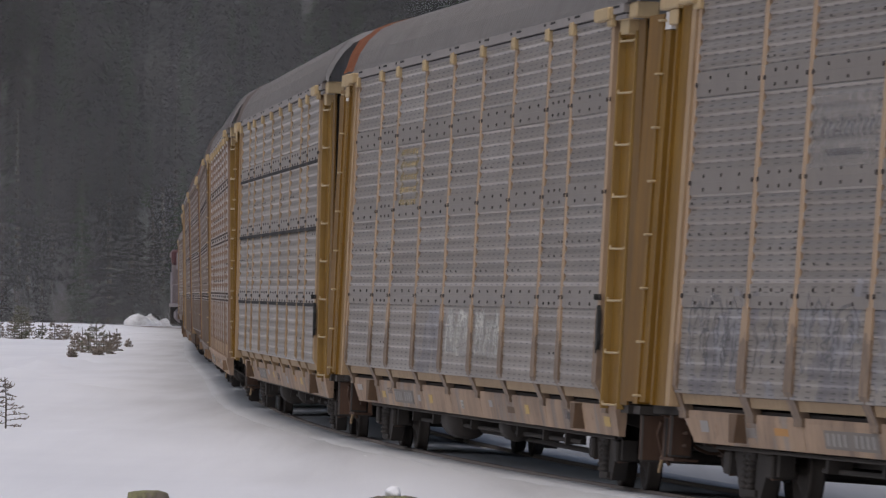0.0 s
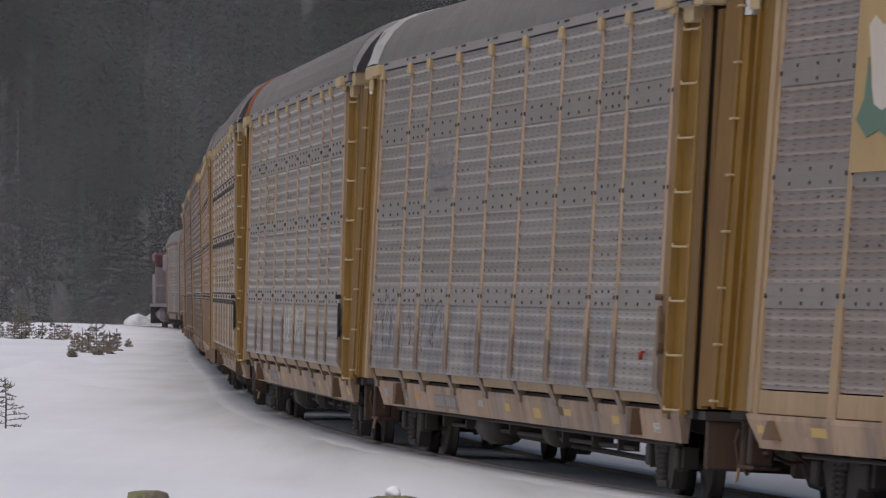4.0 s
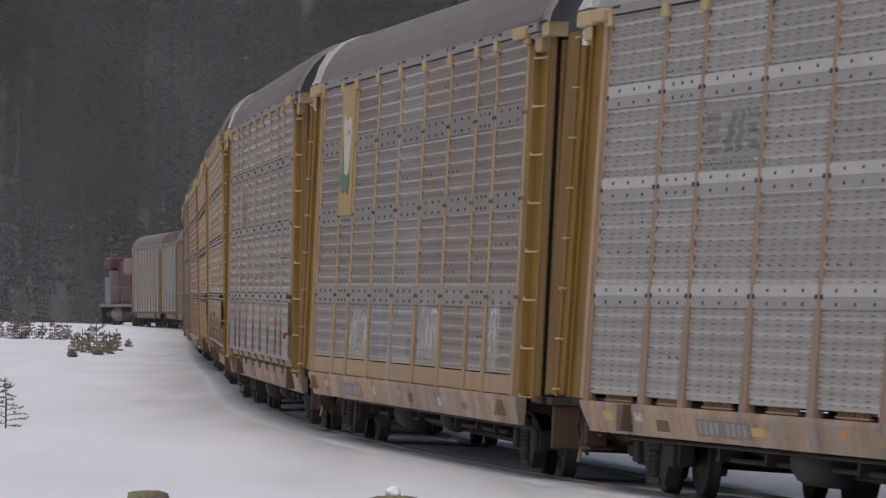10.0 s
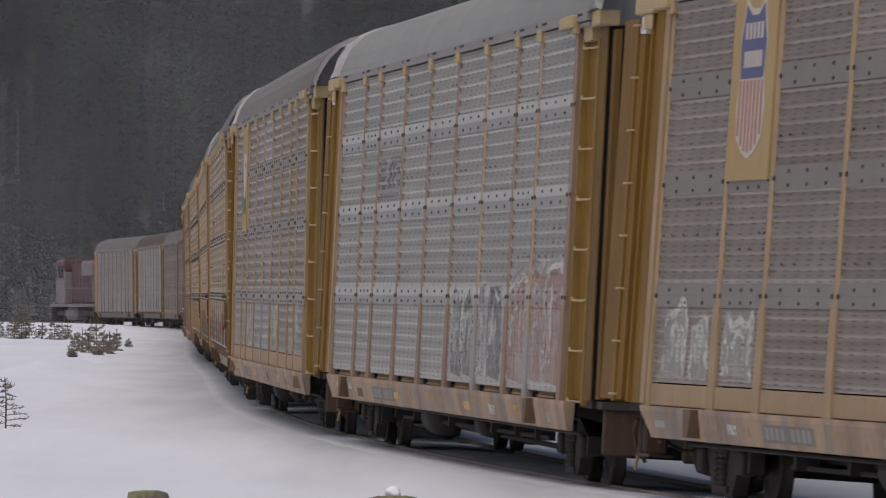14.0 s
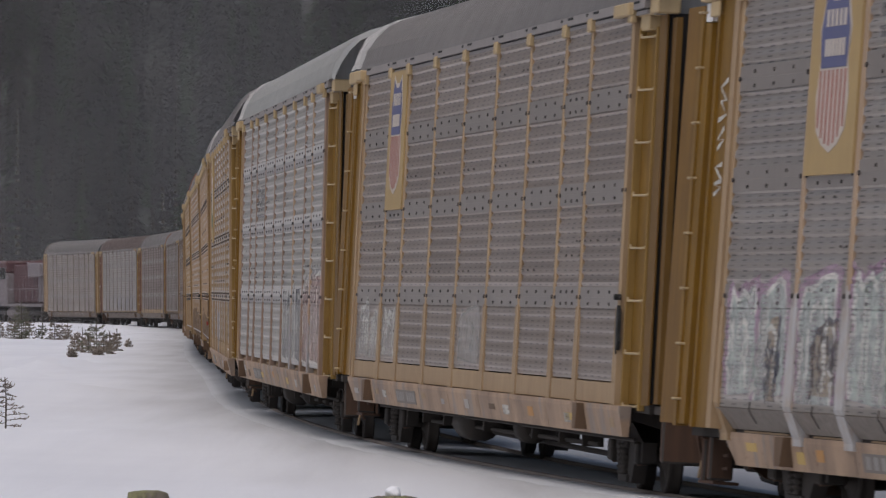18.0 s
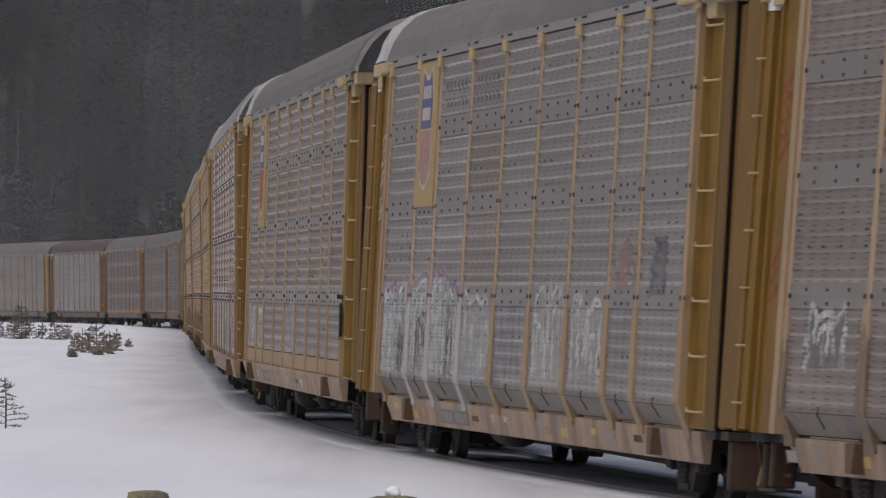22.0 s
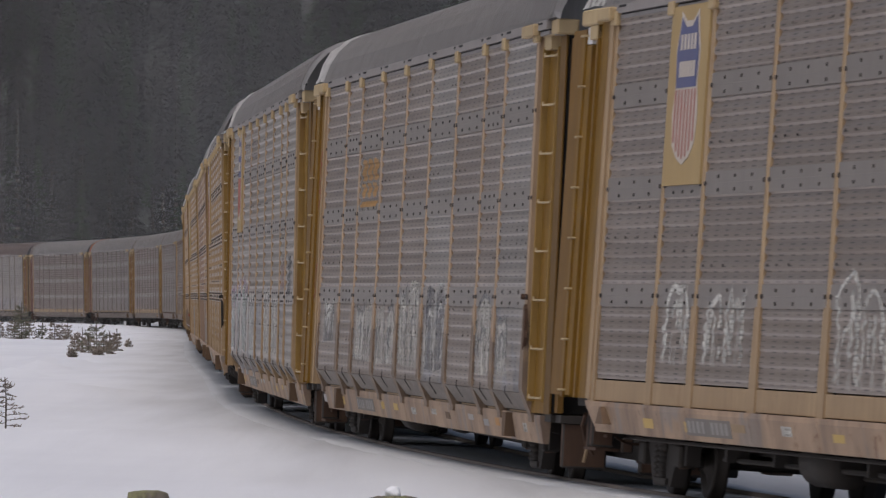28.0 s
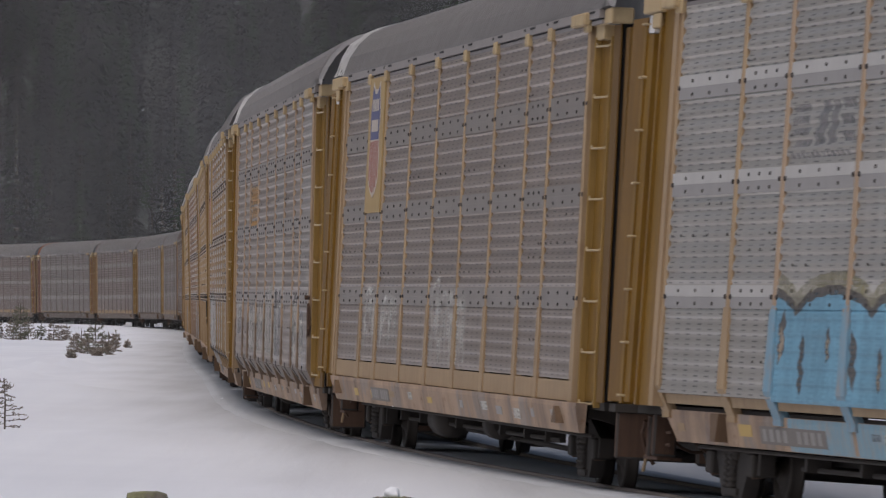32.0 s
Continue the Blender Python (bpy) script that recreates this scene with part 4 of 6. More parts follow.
def brake_gear_mesh():
    bm = bmesh.new()
    lathe(bm, [(0.1, -0.6), (0.22, -0.55), (0.22, 0.55), (0.1, 0.6)], (3.0, 0.95, 0.66), "x", 14)
    lathe(bm, [(0.1, -0.3), (0.17, -0.25), (0.17, 0.25), (0.1, 0.3)], (-2.2, 1.0, 0.68), "x", 12)
    tube(bm, (-8.0, 1.05, 0.62), (7.5, 1.0, 0.60), 0.025, 6)
    tube(bm, (-8.3, 0.75, 0.50), (2.5, 0.8, 0.56), 0.03, 6)
    tube(bm, (-11.2, 1.15, 0.72), (11.2, 1.15, 0.72), 0.02, 6)
    for u in (-7.2, -5.4, -3.2, 1.0, 4.8, 6.9):
        box(bm, u - 0.05, u + 0.05, 0.9, 1.12, 0.58, 0.85)
    return mesh_of("brake_rigging", bm, BLACK)


def end_gear_mesh(sill_top):
    """Coupler end: draft box, platform, poling plates and coupler."""
    bm = bmesh.new()
    b = sill_top
    box(bm, 12.5, 13.45, -1.25, 1.30, b - 0.06, b + 0.02, 0)
    box(bm, 13.30, 13.42, 0.98, 1.20, b - 0.50, b - 0.05, 1, bevel=0.02)
    box(bm, 12.70, 12.82, 1.05, 1.28, b - 0.46, b - 0.05, 1, bevel=0.02)
    box(bm, 13.30, 13.42, -1.22, -0.75, b - 0.52, b - 0.05, 1, bevel=0.02)
    box(bm, 12.4, 13.5, -0.30, 0.30, b - 0.45, b - 0.05, 1)
    box(bm, 12.75, 13.40, 0.98, 1.22, b - 0.50, b - 0.47, 1)
    # striker casting, gussets and loose ironwork under the platform
    extrude_profile(bm, [(0.32, b - 0.46), (0.62, b - 0.42), (1.0, b - 0.16), (1.28, b - 0.07), (0.32, b - 0.07)], "x", 13.18, 13.24, 1)
    extrude_profile(bm, [(0.32, b - 0.46), (0.62, b - 0.42), (1.0, b - 0.16), (1.28, b - 0.07), (0.32, b - 0.07)], "x", 12.52, 12.58, 1)
    box(bm, 13.42, 13.52, -0.42, 0.42, b - 0.56, b - 0.10, 1, bevel=0.03)
    box(bm, 12.9, 13.1, 1.06, 1.20, b - 0.30, b - 0.12, 1, bevel=0.02)
    for u, y, z in ((13.48, 0.62, b - 0.20), (13.46, 0.88, b - 0.14), (13.50, -0.55, b - 0.22)):
        box(bm, u - 0.05, u + 0.05, y - 0.06, y + 0.06, z - 0.12, z + 0.04, 1, bevel=0.015)
    for z in (b - 0.22, b - 0.34):
        tube(bm, (12.45, 1.16, z), (13.36, 1.12, z - 0.03), 0.018, 6, 1)
    return mesh_of("end_platform", bm, BLACK, RUSTY)


def chain_mesh():
    """A safety chain sagging between the corner and the coupler."""
    bm = bmesh.new()
    pts = [(13.40, 1.02 - 0.09 * k, 0.80 - 0.16 * math.sin(math.pi * k / 7)) for k in range(8)]
    for a, c in zip(pts, pts[1:]):
        tube(bm, a, c, 0.016, 5)
    return mesh_of("safety_chain", bm, RUSTY)


def pipe_mesh():
    """A bent brake pipe at the corner of the end platform."""
    bm = bmesh.new()
    pts = [(13.30, 1.24, 0.92), (13.44, 1.24, 0.80), (13.50, 1.18, 0.62), (13.46, 1.10, 0.50)]
    for a, c in zip(pts, pts[1:]):
        tube(bm, a, c, 0.022, 6)
    return mesh_of("brake_pipe", bm, RUSTY)


def coupler_mesh():
    bm = bmesh.new()
    box(bm, 13.3, 13.95, -0.10, 0.10, 0.78, 0.98, bevel=0.02)
    box(bm, 13.85, 14.22, -0.20, 0.14, 0.74, 1.02, bevel=0.04)
    return mesh_of("coupler", bm, RUSTY)


def lever_mesh():
    bm = bmesh.new()
    tube(bm, (13.62, 0.15, 0.85), (13.62, 1.10, 0.85), 0.018, 6)
    tube(bm, (13.62, 1.10, 0.85), (13.66, 1.16, 0.42), 0.018, 6)
    tube(bm, (13.45, 1.0, 0.88), (13.62, 1.0, 0.85), 0.018, 6)
    return mesh_of("uncoupling_lever", bm, BEIGE)


def hose_mesh():
    bm = bmesh.new()
    p = [(13.5, -0.35, 0.75), (13.75, -0.36, 0.62), (14.0, -0.32, 0.45), (14.2, -0.22, 0.42)]
    for a, c in zip(p, p[1:]):
        tube(bm, a, c, 0.028, 8)
    return mesh_of("air_hose", bm, RUBBER)


def bracket_mesh(kind, sill_top, inset):
    bm = bmesh.new()
    y = FACE + 0.06 - inset
    if kind == "wedge":
        extrude_profile(bm, [(-0.03, sill_top - 0.05), (0.03, sill_top - 0.05), (0.19, sill_top - 0.22), (-0.19, sill_top - 0.22)], "y", y - 0.04, y + 0.05)
    else:
        v = [(-0.14, sill_top - 0.01), (0.20, sill_top - 0.01), (0.14, sill_top - 0.27), (-0.06, sill_top - 0.27)]
        extrude_profile(bm, v, "y", y - 0.05, y + 0.075)
    return mesh_of("jacking_bracket", bm, BRACKET)


STYLES = {
    # kink height, sill top, lower screen edge, inset of the sill, lower rail, bracket
    "straight": (None, 1.06, 1.29, 0.0, True, "wedge"),
    "open": (None, 1.06, 1.135, 0.0, False, "plate"),
    "plated": (None, 1.06, 1.29, 0.0, True, "plate"),
    "bent": (1.27, 1.05, 1.20, 0.17, False, "plate"),
    "low": (1.14, 0.88, 1.10, 0.17, False, "plate"),
}


def build_autorack(style):
    kink, sill, bottom, inset, rail, bracket = STYLES[style]
    car = new("autorack_car")
    part("underframe", shared(("under", sill), lambda: underframe_mesh(sill)), car)
    part("brake_rigging", shared("brake", brake_gear_mesh), car)
    for u in (10.05, -10.05):
        truck(car, u)
    zb, zt = sill + 0.02, TOP_Z - 0.02
    for s in (0, math.pi):
        front = s == 0
        part("side_sill", shared(("sill", sill, inset), lambda: sill_mesh(sill, inset)), car, turn=s)
        for u in EDGES:
            p = part("post", shared(("post", kink, sill), lambda: post_mesh(kink, sill)), car, at=(u if front else -u, 0, 0), turn=s)
            part("post_cap", shared("cap", cap_mesh), p)
        for a, b in zip(EDGES, EDGES[1:]):
            w, c = round(a - b, 3), (a + b) / 2
            at = (c if front else -c, 0, 0)
            part("screen_panel", shared(("screen", w, bottom), lambda: screen_mesh(w, bottom, sill if style == "low" else None)), car, at=at, turn=s)
            if rail:
                part("lower_rail", shared(("rail", w), lambda: strip_mesh(w, 1.068, 1.275)), car, at=at, turn=s)
            else:
                part("clip_rail", shared(("clips", w, sill, kink), lambda: hooks_mesh(w, sill, kink)), car, at=at, turn=s)
        part("fascia", shared("fascia", fascia_mesh), car, turn=s)
        # rear corner of this side: set-back panel with the ladder
        part("corner_panel", shared(("rear1", zb), lambda: tapered_panel("corner_panel", YELLOW, -11.86, 1.395, -12.8, 1.28, zb, zt)), car, turn=s)
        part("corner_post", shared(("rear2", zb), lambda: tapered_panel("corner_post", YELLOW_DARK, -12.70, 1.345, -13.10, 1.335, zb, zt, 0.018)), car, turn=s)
        lad = part("ladder", shared("ladder", ladder_rails), car, turn=s)
        for k in range(8):
            part("rung", shared("rung", rung_mesh), lad, at=(0, 0, 1.06 + k * 0.515))
        # front corner: stacked posts and the folded door leaf
        part("corner_post", shared(("front0", zb), lambda: plain("corner_post", BEIGE, (11.80, 11.98, 1.40, 1.51, zb, zt))), car, turn=s)
        part("corner_panel", shared(("front1", zb), lambda: tapered_panel("corner_panel", YELLOW, 11.98, 1.492, 12.50, 1.492, zb, zt)), car, turn=s)
        part("corner_post", shared(("front2", zb), lambda: plain("corner_post", YELLOW, (12.50, 12.58, 1.40, 1.525, zb, zt + 0.02))), car, turn=s)
        # set-back panel, the shade of its recess in the colour
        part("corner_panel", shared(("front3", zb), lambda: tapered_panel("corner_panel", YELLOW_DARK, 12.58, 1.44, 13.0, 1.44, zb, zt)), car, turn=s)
        part("corner_post", shared(("front4", zb), lambda: plain("corner_post", YELLOW, (13.22, 13.34, 1.40, 1.515, zb, zt - 0.1))), car, turn=s)
        part("door_leaf", shared(("front5", zb), lambda: tapered_panel("door_leaf", YELLOW, 12.98, 1.49, 13.22, 1.495, zb + 0.02, zt - 0.22, 0.06)), car, turn=s)
        part("door_leaf", shared("front6", lambda: tapered_panel("door_leaf", WHITE, 12.98, 1.49, 13.22, 1.495, zt - 0.21, zt - 0.04, 0.06)), car, "chalky white upper door leaf", turn=s)
        part("door_leaf", shared(("front7", zb), lambda: tapered_panel("door_leaf", YELLOW_MID, 13.345, 1.48, 14.05, 1.48, zb + 0.02, zt - 0.05, 0.06)), car, "mustard door leaf, coloured darker as in shade", turn=s)
        part("door_leaf", shared(("rear7", zb), lambda: tapered_panel("door_leaf", YELLOW_DARK, -13.11, 1.28, -13.36, 1.28, zb + 0.02, zt - 0.05, 0.06)), car, "folded mustard door leaf, coloured dark brown as in shade", turn=s)
        for k in range(8):
            part("grab_iron", shared("nub", nub_mesh), car, at=(0, 0, 1.15 + k * 0.515), turn=s)
        part("door_header", shared("header", header_mesh), car, turn=s)
        part("door_header", shared("header_r", rear_header_mesh), car, turn=s)
        # end doors coloured near black for the shade between two cars
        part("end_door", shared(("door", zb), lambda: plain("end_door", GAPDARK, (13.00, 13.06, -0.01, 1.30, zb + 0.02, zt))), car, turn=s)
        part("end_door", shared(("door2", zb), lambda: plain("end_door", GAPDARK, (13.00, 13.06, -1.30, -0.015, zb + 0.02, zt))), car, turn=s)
        part("end_platform", shared(("endgear", sill), lambda: end_gear_mesh(sill)), car, turn=s)
        part("coupler", shared("coupler", coupler_mesh), car, turn=s)
        part("safety_chain", shared("chain", chain_mesh), car, "sagging rusty chain", turn=s)
        part("brake_pipe", shared("pipe", pipe_mesh), car, turn=s)
        part("uncoupling_lever", shared("lever", lever_mesh), car, turn=s)
        part("air_hose", shared("hose", hose_mesh), car, turn=s)
        for u in ((10.9, -11.2) if bracket == "wedge" else (9.4, -9.9)):
            part("jacking_bracket", shared(("bracket", bracket, sill, inset), lambda: bracket_mesh(bracket, sill, inset)), car, at=(u if front else -u, 0, 0), turn=s)
        part("end_hood", shared(("hood", front), lambda: hood_mesh(12.45, 13.4, -0.02) if front else hood_mesh(12.45, 13.42, 0.03)), car, turn=s)
        part("end_bulkhead", shared("bulkhead", bulkhead_mesh), car, turn=s)
    part("roof", shared("roof", roof_mesh), car)
    return car


def rear_header_mesh():
    bm = bmesh.new()
    box(bm, -13.2, -11.9, 1.22, 1.45, TOP_Z - 0.03, TOP_Z + 0.13, bevel=0.015)
    box(bm, -11.95, -10.95, FACE + 0.02, FACE + 0.10, TOP_Z - 0.02, TOP_Z + 0.11, bevel=0.015)
    box(bm, -12.55, -11.98, 1.28, 1.43, TOP_Z - 0.17, TOP_Z - 0.02, bevel=0.01)
    return mesh_of("door_header", bm, CAP_TAN)


FLEET = {
    # car: style, screen, roof, ends, label
    -11: ("open", G_BROWN, ROOF, BEIGE, "pale grey autorack car coupled behind the locomotive"),
    -10: ("bent", G_TAN, ROOF_BROWN, REDDISH, "brownish autorack car with pale sprayed marks low down"),
    -9: ("straight", G_TAN, ROOF, REDDISH, "grey autorack car with rust-red ends"),
    -8: ("bent", G_DIM, ROOF, REDDISH, "dull grey-brown autorack car with rust-red ends"),
    -7: ("straight", G_TAN, ROOF, YELLOW_MID, "grey autorack car with mustard ends"),
    -6: ("open", G_DIM, ROOF, YELLOW_MID, "dull autorack car with mustard ends"),
    -5: ("straight", G_DIM, ROOF, BEIGE, "grey autorack car with tan ends"),
    -4: ("bent", G_TAN, ROOF_BROWN, REDDISH, "brownish autorack car with rust-red ends"),
    -3: ("straight", G_BROWN, ROOF_BROWN, REDDISH, "weathered autorack car with rust-red ends"),
    -2: ("straight", G_MID, ROOF, YELLOW_MID, "grey autorack car with mustard ends"),
    -1: ("bent", G_MID, ROOF, YELLOW, "grey autorack car with dark strips along the seams of its screens"),
    0: ("bent", G_MID, ROOF, YELLOW, "grey autorack car with a faded yellow emblem and an orange hood"),
    1: ("bent", G_MID, ROOF, YELLOW, "grey autorack car with a faint pale sign and bent post feet"),
    2: ("straight", G_BROWN, ROOF, YELLOW, "grey autorack car with a white and green sign on tan"),
    3: ("open", G_LIGHT, ROOF_PALE, YELLOW, "bright galvanised autorack car with red and grey spray paint"),
    4: ("plated", G_BROWN, ROOF, YELLOW, "browned autorack car with a blue and red shield sign"),
    5: ("low", G_MID, ROOF, YELLOW, "autorack car with a shield sign and mint and pink spray paint"),
    6: ("low", G_BROWN, ROOF, YELLOW, "autorack car with an orange emblem and white spray paint"),
    7: ("straight", G_BROWN, ROOF, YELLOW, "browned autorack car with a shield sign and white tags"),
    8: ("bent", G_LIGHT, ROOF, YELLOW, "bright galvanised autorack car with big blue spray paint"),
    9: ("straight", G_MID, ROOF, YELLOW, "grey autorack car with mustard ends"),
}
TRAIN = {}
TEMPLATES = {}


def left_screens(car):
    return sorted([o for o in car.children if o.name.split(".")[0] == "screen_panel" and abs(o.rotation_euler[2]) < 0.1], key=lambda o: -o.location.x)


def make_train():
    for c, (style, screen, roof, ends, label) in FLEET.items():
        if style in TEMPLATES:
            car = copy_thing(TEMPLATES[style], Matrix())
        else:
            car = TEMPLATES[style] = build_autorack(style)
        TRAIN[c] = car
        tagged(car, label, "railcar", "autorack cars of the train")
    for c, (style, screen, roof, ends, label) in FLEET.items():
        for o in TRAIN[c].children:
            k = o.name.split(".")[0]
            if k == "screen_panel":
                repaint(o, screen)
            elif k == "post" and (c <= -2 or c == 3):
                repaint(o, POST_BROWN if c > -3 else POST_DULL)
                if c <= -3:
                    for q in o.children:
                        repaint(q, POST_DULL)
            elif k == "post" and c in (0, 1, 6):
                repaint(o, POST_GRIMY)
            elif k == "side_sill" and c <= -3:
                repaint(o, POST_DULL)
            elif k in ("roof",):
                repaint(o, roof)
            elif ends is not YELLOW and ((k in ("corner_post", "corner_panel") and o.material_slots[0].material == YELLOW) or (k == "door_leaf" and "label" not in o)):
                repaint(o, ends)


make_train()


# ---------------------------------------------------------------- what sets single cars apart
_prof = side_profile(1.1)[::-1]
PROFILE_Z, PROFILE_Y = [p[1] for p in _prof], [p[0] for p in _prof]


def lay_on_ribs(bm, lift=0.0):
    """Cuts flat painted shapes at every fold of the sheet and lays them on it, in the order of their y."""
    lo, hi = min(v.co.z for v in bm.verts), max(v.co.z for v in bm.verts)
    for z in PROFILE_Z:
        if lo < z < hi:
            bmesh.ops.bisect_plane(bm, geom=bm.verts[:] + bm.edges[:] + bm.faces[:], plane_co=(0, 0, z), plane_no=(0, 0, 1))
    for v in bm.verts:
        v.co.y += float(np.interp(v.co.z, PROFILE_Z, PROFILE_Y)) - FACE - 0.0165 + lift


def painted(name, pts, m, parent, label="", layer=0):
    """A shape painted on the ribbed sheet, from (u, z) corners."""
    bm = bmesh.new()
    f = bm.faces.new([bm.verts.new((u, FACE + 0.0185 + 0.001 * layer, z)) for u, z in pts])
    bmesh.ops.triangulate(bm, faces=[f])
    lay_on_ribs(bm)
    me = bpy.data.meshes.new(name)
    bm.to_mesh(me)
    bm.free()
    me.materials.append(m)
    return part(name, me, parent, label)


def flat(name, pts, y, m, parent, label="", thick=0.004):
    """A thin painted shape on the car's side, from (u, z) corners."""
    bm = bmesh.new()
    extrude_profile(bm, pts, "y", y - thick, y)
    return part(name, mesh_of(name, bm, m), parent, label)


def rect(u0, u1, z0, z1, lean=0.0):
    return [(u0 + lean, z1), (u1 + lean, z1), (u1, z0), (u0, z0)]


SIGN_Y = FACE + 0.044
U2 = 8.0            # middle of the narrow second bay


def sign_plate(car):
    return flat("sign_plate", rect(U2 + 0.88, U2 - 0.88, 3.17, TOP_Z - 0.01), SIGN_Y, SIGN_TAN, car, "yellowed tan sign plate", 0.03)


def shield_sign(car):
    pl = sign_plate(car)
    def outline(g):
        right = [(0.36, 4.84), (0.40, 4.66), (0.50, 4.45), (0.44, 4.16), (0.52, 3.85), (0.46, 3.56), (0.25, 3.43), (0.0, 3.36)]
        left = [(-a, b) for a, b in right[-2::-1]]
        mid = [(-0.15, 4.74), (0.15, 4.74)]
        pts = right + left + mid
        return [(U2 + a * g * 1.12, 4.1 + (b - 4.1) * g) for a, b in pts]
    flat("shield", outline(1.0), SIGN_Y + 0.006, INK_WHITE, pl, "white-edged shield")
    top = [(U2 + a, b) for a, b in ((0.36, 4.78), (0.42, 4.62), (0.51, 4.44), (0.46, 4.10), (-0.46, 4.10), (-0.51, 4.44), (-0.42, 4.62), (-0.36, 4.78), (-0.14, 4.68), (0.14, 4.68))]
    flat("shield_field", top, SIGN_Y + 0.012, INK_BLUE, pl, "faded blue upper field")
    for z in (4.46, 4.20):
        for k in range(5 if z > 4.3 else 6):
            u = U2 + 0.33 - k * (0.155 if z > 4.3 else 0.125)
            flat("letter_bar", rect(u, u - 0.09, z, z + 0.15), SIGN_Y + 0.017, INK_WHITE, pl)
    for k in range(7):
        a = 0.45 - k * 0.15
        low = 3.42 + 0.16 * (abs(a) / 0.45) ** 2
        flat("stripe", rect(U2 + a + 0.028, U2 + a - 0.028, low, 4.08), SIGN_Y + 0.012, INK_RED, pl)


def flag_sign(car):
    pl = sign_plate(car)
    white = [(0.35, 4.42), (0.22, 4.50), (0.02, 4.41), (-0.20, 4.46), (-0.42, 4.44), (-0.40, 4.10), (-0.28, 3.72), (-0.02, 3.66), (0.18, 3.78), (0.22, 4.05)]
    flat("sign_figure", [(U2 + a * 1.5, b) for a, b in white], SIGN_Y + 0.006, INK_WHITE, pl, "white upper figure")
    green = [(0.50, 3.62), (0.34, 3.80), (0.30, 4.15), (0.22, 3.95), (0.12, 3.74), (-0.08, 3.68), (-0.30, 3.74), (-0.36, 3.58), (-0.26, 3.44), (-0.02, 3.52), (0.22, 3.46)]
    flat("sign_figure", [(U2 + a * 1.5, b) for a, b in green], SIGN_Y + 0.010, INK_GREEN, pl, "green lower figure")
    flat("sign_figure", [(U2 + a, b) for a, b in ((-0.1, 4.26), (-0.38, 4.30), (-0.38, 4.22))], SIGN_Y + 0.014, INK_RED, pl, "small red mark")


def stripe_emblem(car):
    """Four leaning bars beside two blocks, and a line of small letters as bars."""
    for k in range(4):
        z = 3.76 - k * 0.105
        painted("emblem_bar", rect(6.85 - 0.03 * k, 6.22 - 0.03 * k, z, z + 0.065, -0.06), SPRAY_GREY, car)
    for pts in ([(5.98, 3.46), (5.66, 3.84), (5.36, 3.84), (5.60, 3.46)], [(5.46, 3.46), (5.16, 3.46), (5.02, 3.84), (5.28, 3.84)]):
        painted("emblem_stroke", pts, SPRAY_GREY, car)
    for z, a, b in ((3.76, 4.95, 4.45), (3.62, 4.95, 4.5), (3.47, 4.85, 4.42)):
        painted("emblem_stroke", rect(a, b, z, z + 0.09), SPRAY_GREY, car)
    for k in range(12):
        painted("letter_bar", rect(6.8 - k * 0.19, 6.66 - k * 0.19, 3.345, 3.395), SPRAY_GREY, car)


def orange_emblem(car):
    """Faded orange strokes in two rows over a bar, on a washed-out field."""
    painted("emblem_field", rect(6.85, 4.45, 3.20, 3.90), SPRAY_FIELD, car, "washed-out grey field")
    for k in range(3):
        a = 6.62 - k * 0.70
        painted("emblem_stroke", [(a - 0.10, 3.88), (a - 0.58, 3.84), (a - 0.52, 3.77), (a - 0.40, 3.70), (a - 0.56, 3.63), (a - 0.50, 3.58), (a - 0.02, 3.60), (a - 0.16, 3.70), (a - 0.02, 3.80)], SPRAY_ORANGE, car, layer=1)
        painted("emblem_stroke", [(a - 0.04, 3.56), (a - 0.52, 3.55), (a - 0.44, 3.46), (a - 0.54, 3.39), (a - 0.20, 3.36), (a - 0.08, 3.44)], SPRAY_ORANGE, car, layer=1)
    painted("emblem_bar", rect(6.70, 4.62, 3.25, 3.325), SPRAY_ORANGE, car, layer=1)


def ladder_emblem(car):
    for k in range(5):
        z = 3.84 - k * 0.155
        painted("emblem_bar", rect(6.5, 4.7, z, z + 0.07), SPRAY_GOLD, car, layer=1)
    for u in (6.5, 4.95):
        painted("emblem_bar", rect(u, u - 0.22, 3.24, 3.88), SPRAY_GOLD, car)


def pale_sign(car):
    painted("sign_field", rect(6.85, 4.45, 3.24, 3.88), SPRAY_FIELD, car, "washed-out pale field")
    for k in range(9):
        u, h = 6.55 - k * 0.22, 0.14 + 0.05 * (k % 3 == 0)
        painted("letter_bar", rect(u, u - 0.15, 3.50, 3.50 + h, -0.03), SPRAY_GREY, car, layer=1)
    painted("letter_bar", rect(6.3, 5.0, 3.34, 3.40), SPRAY_GREY, car, layer=1)


def faint_words(car):
    for row, (z, h) in enumerate(((4.50, 0.12), (4.32, 0.10))):
        for k in range(14):
            u = 6.6 - k * 0.34
            if 4.4 < u < 4.75 or 4.0 < u < 4.4:
                continue
            painted("letter_bar", rect(u, u - 0.22, z, z + h), SPRAY_GREY, car)


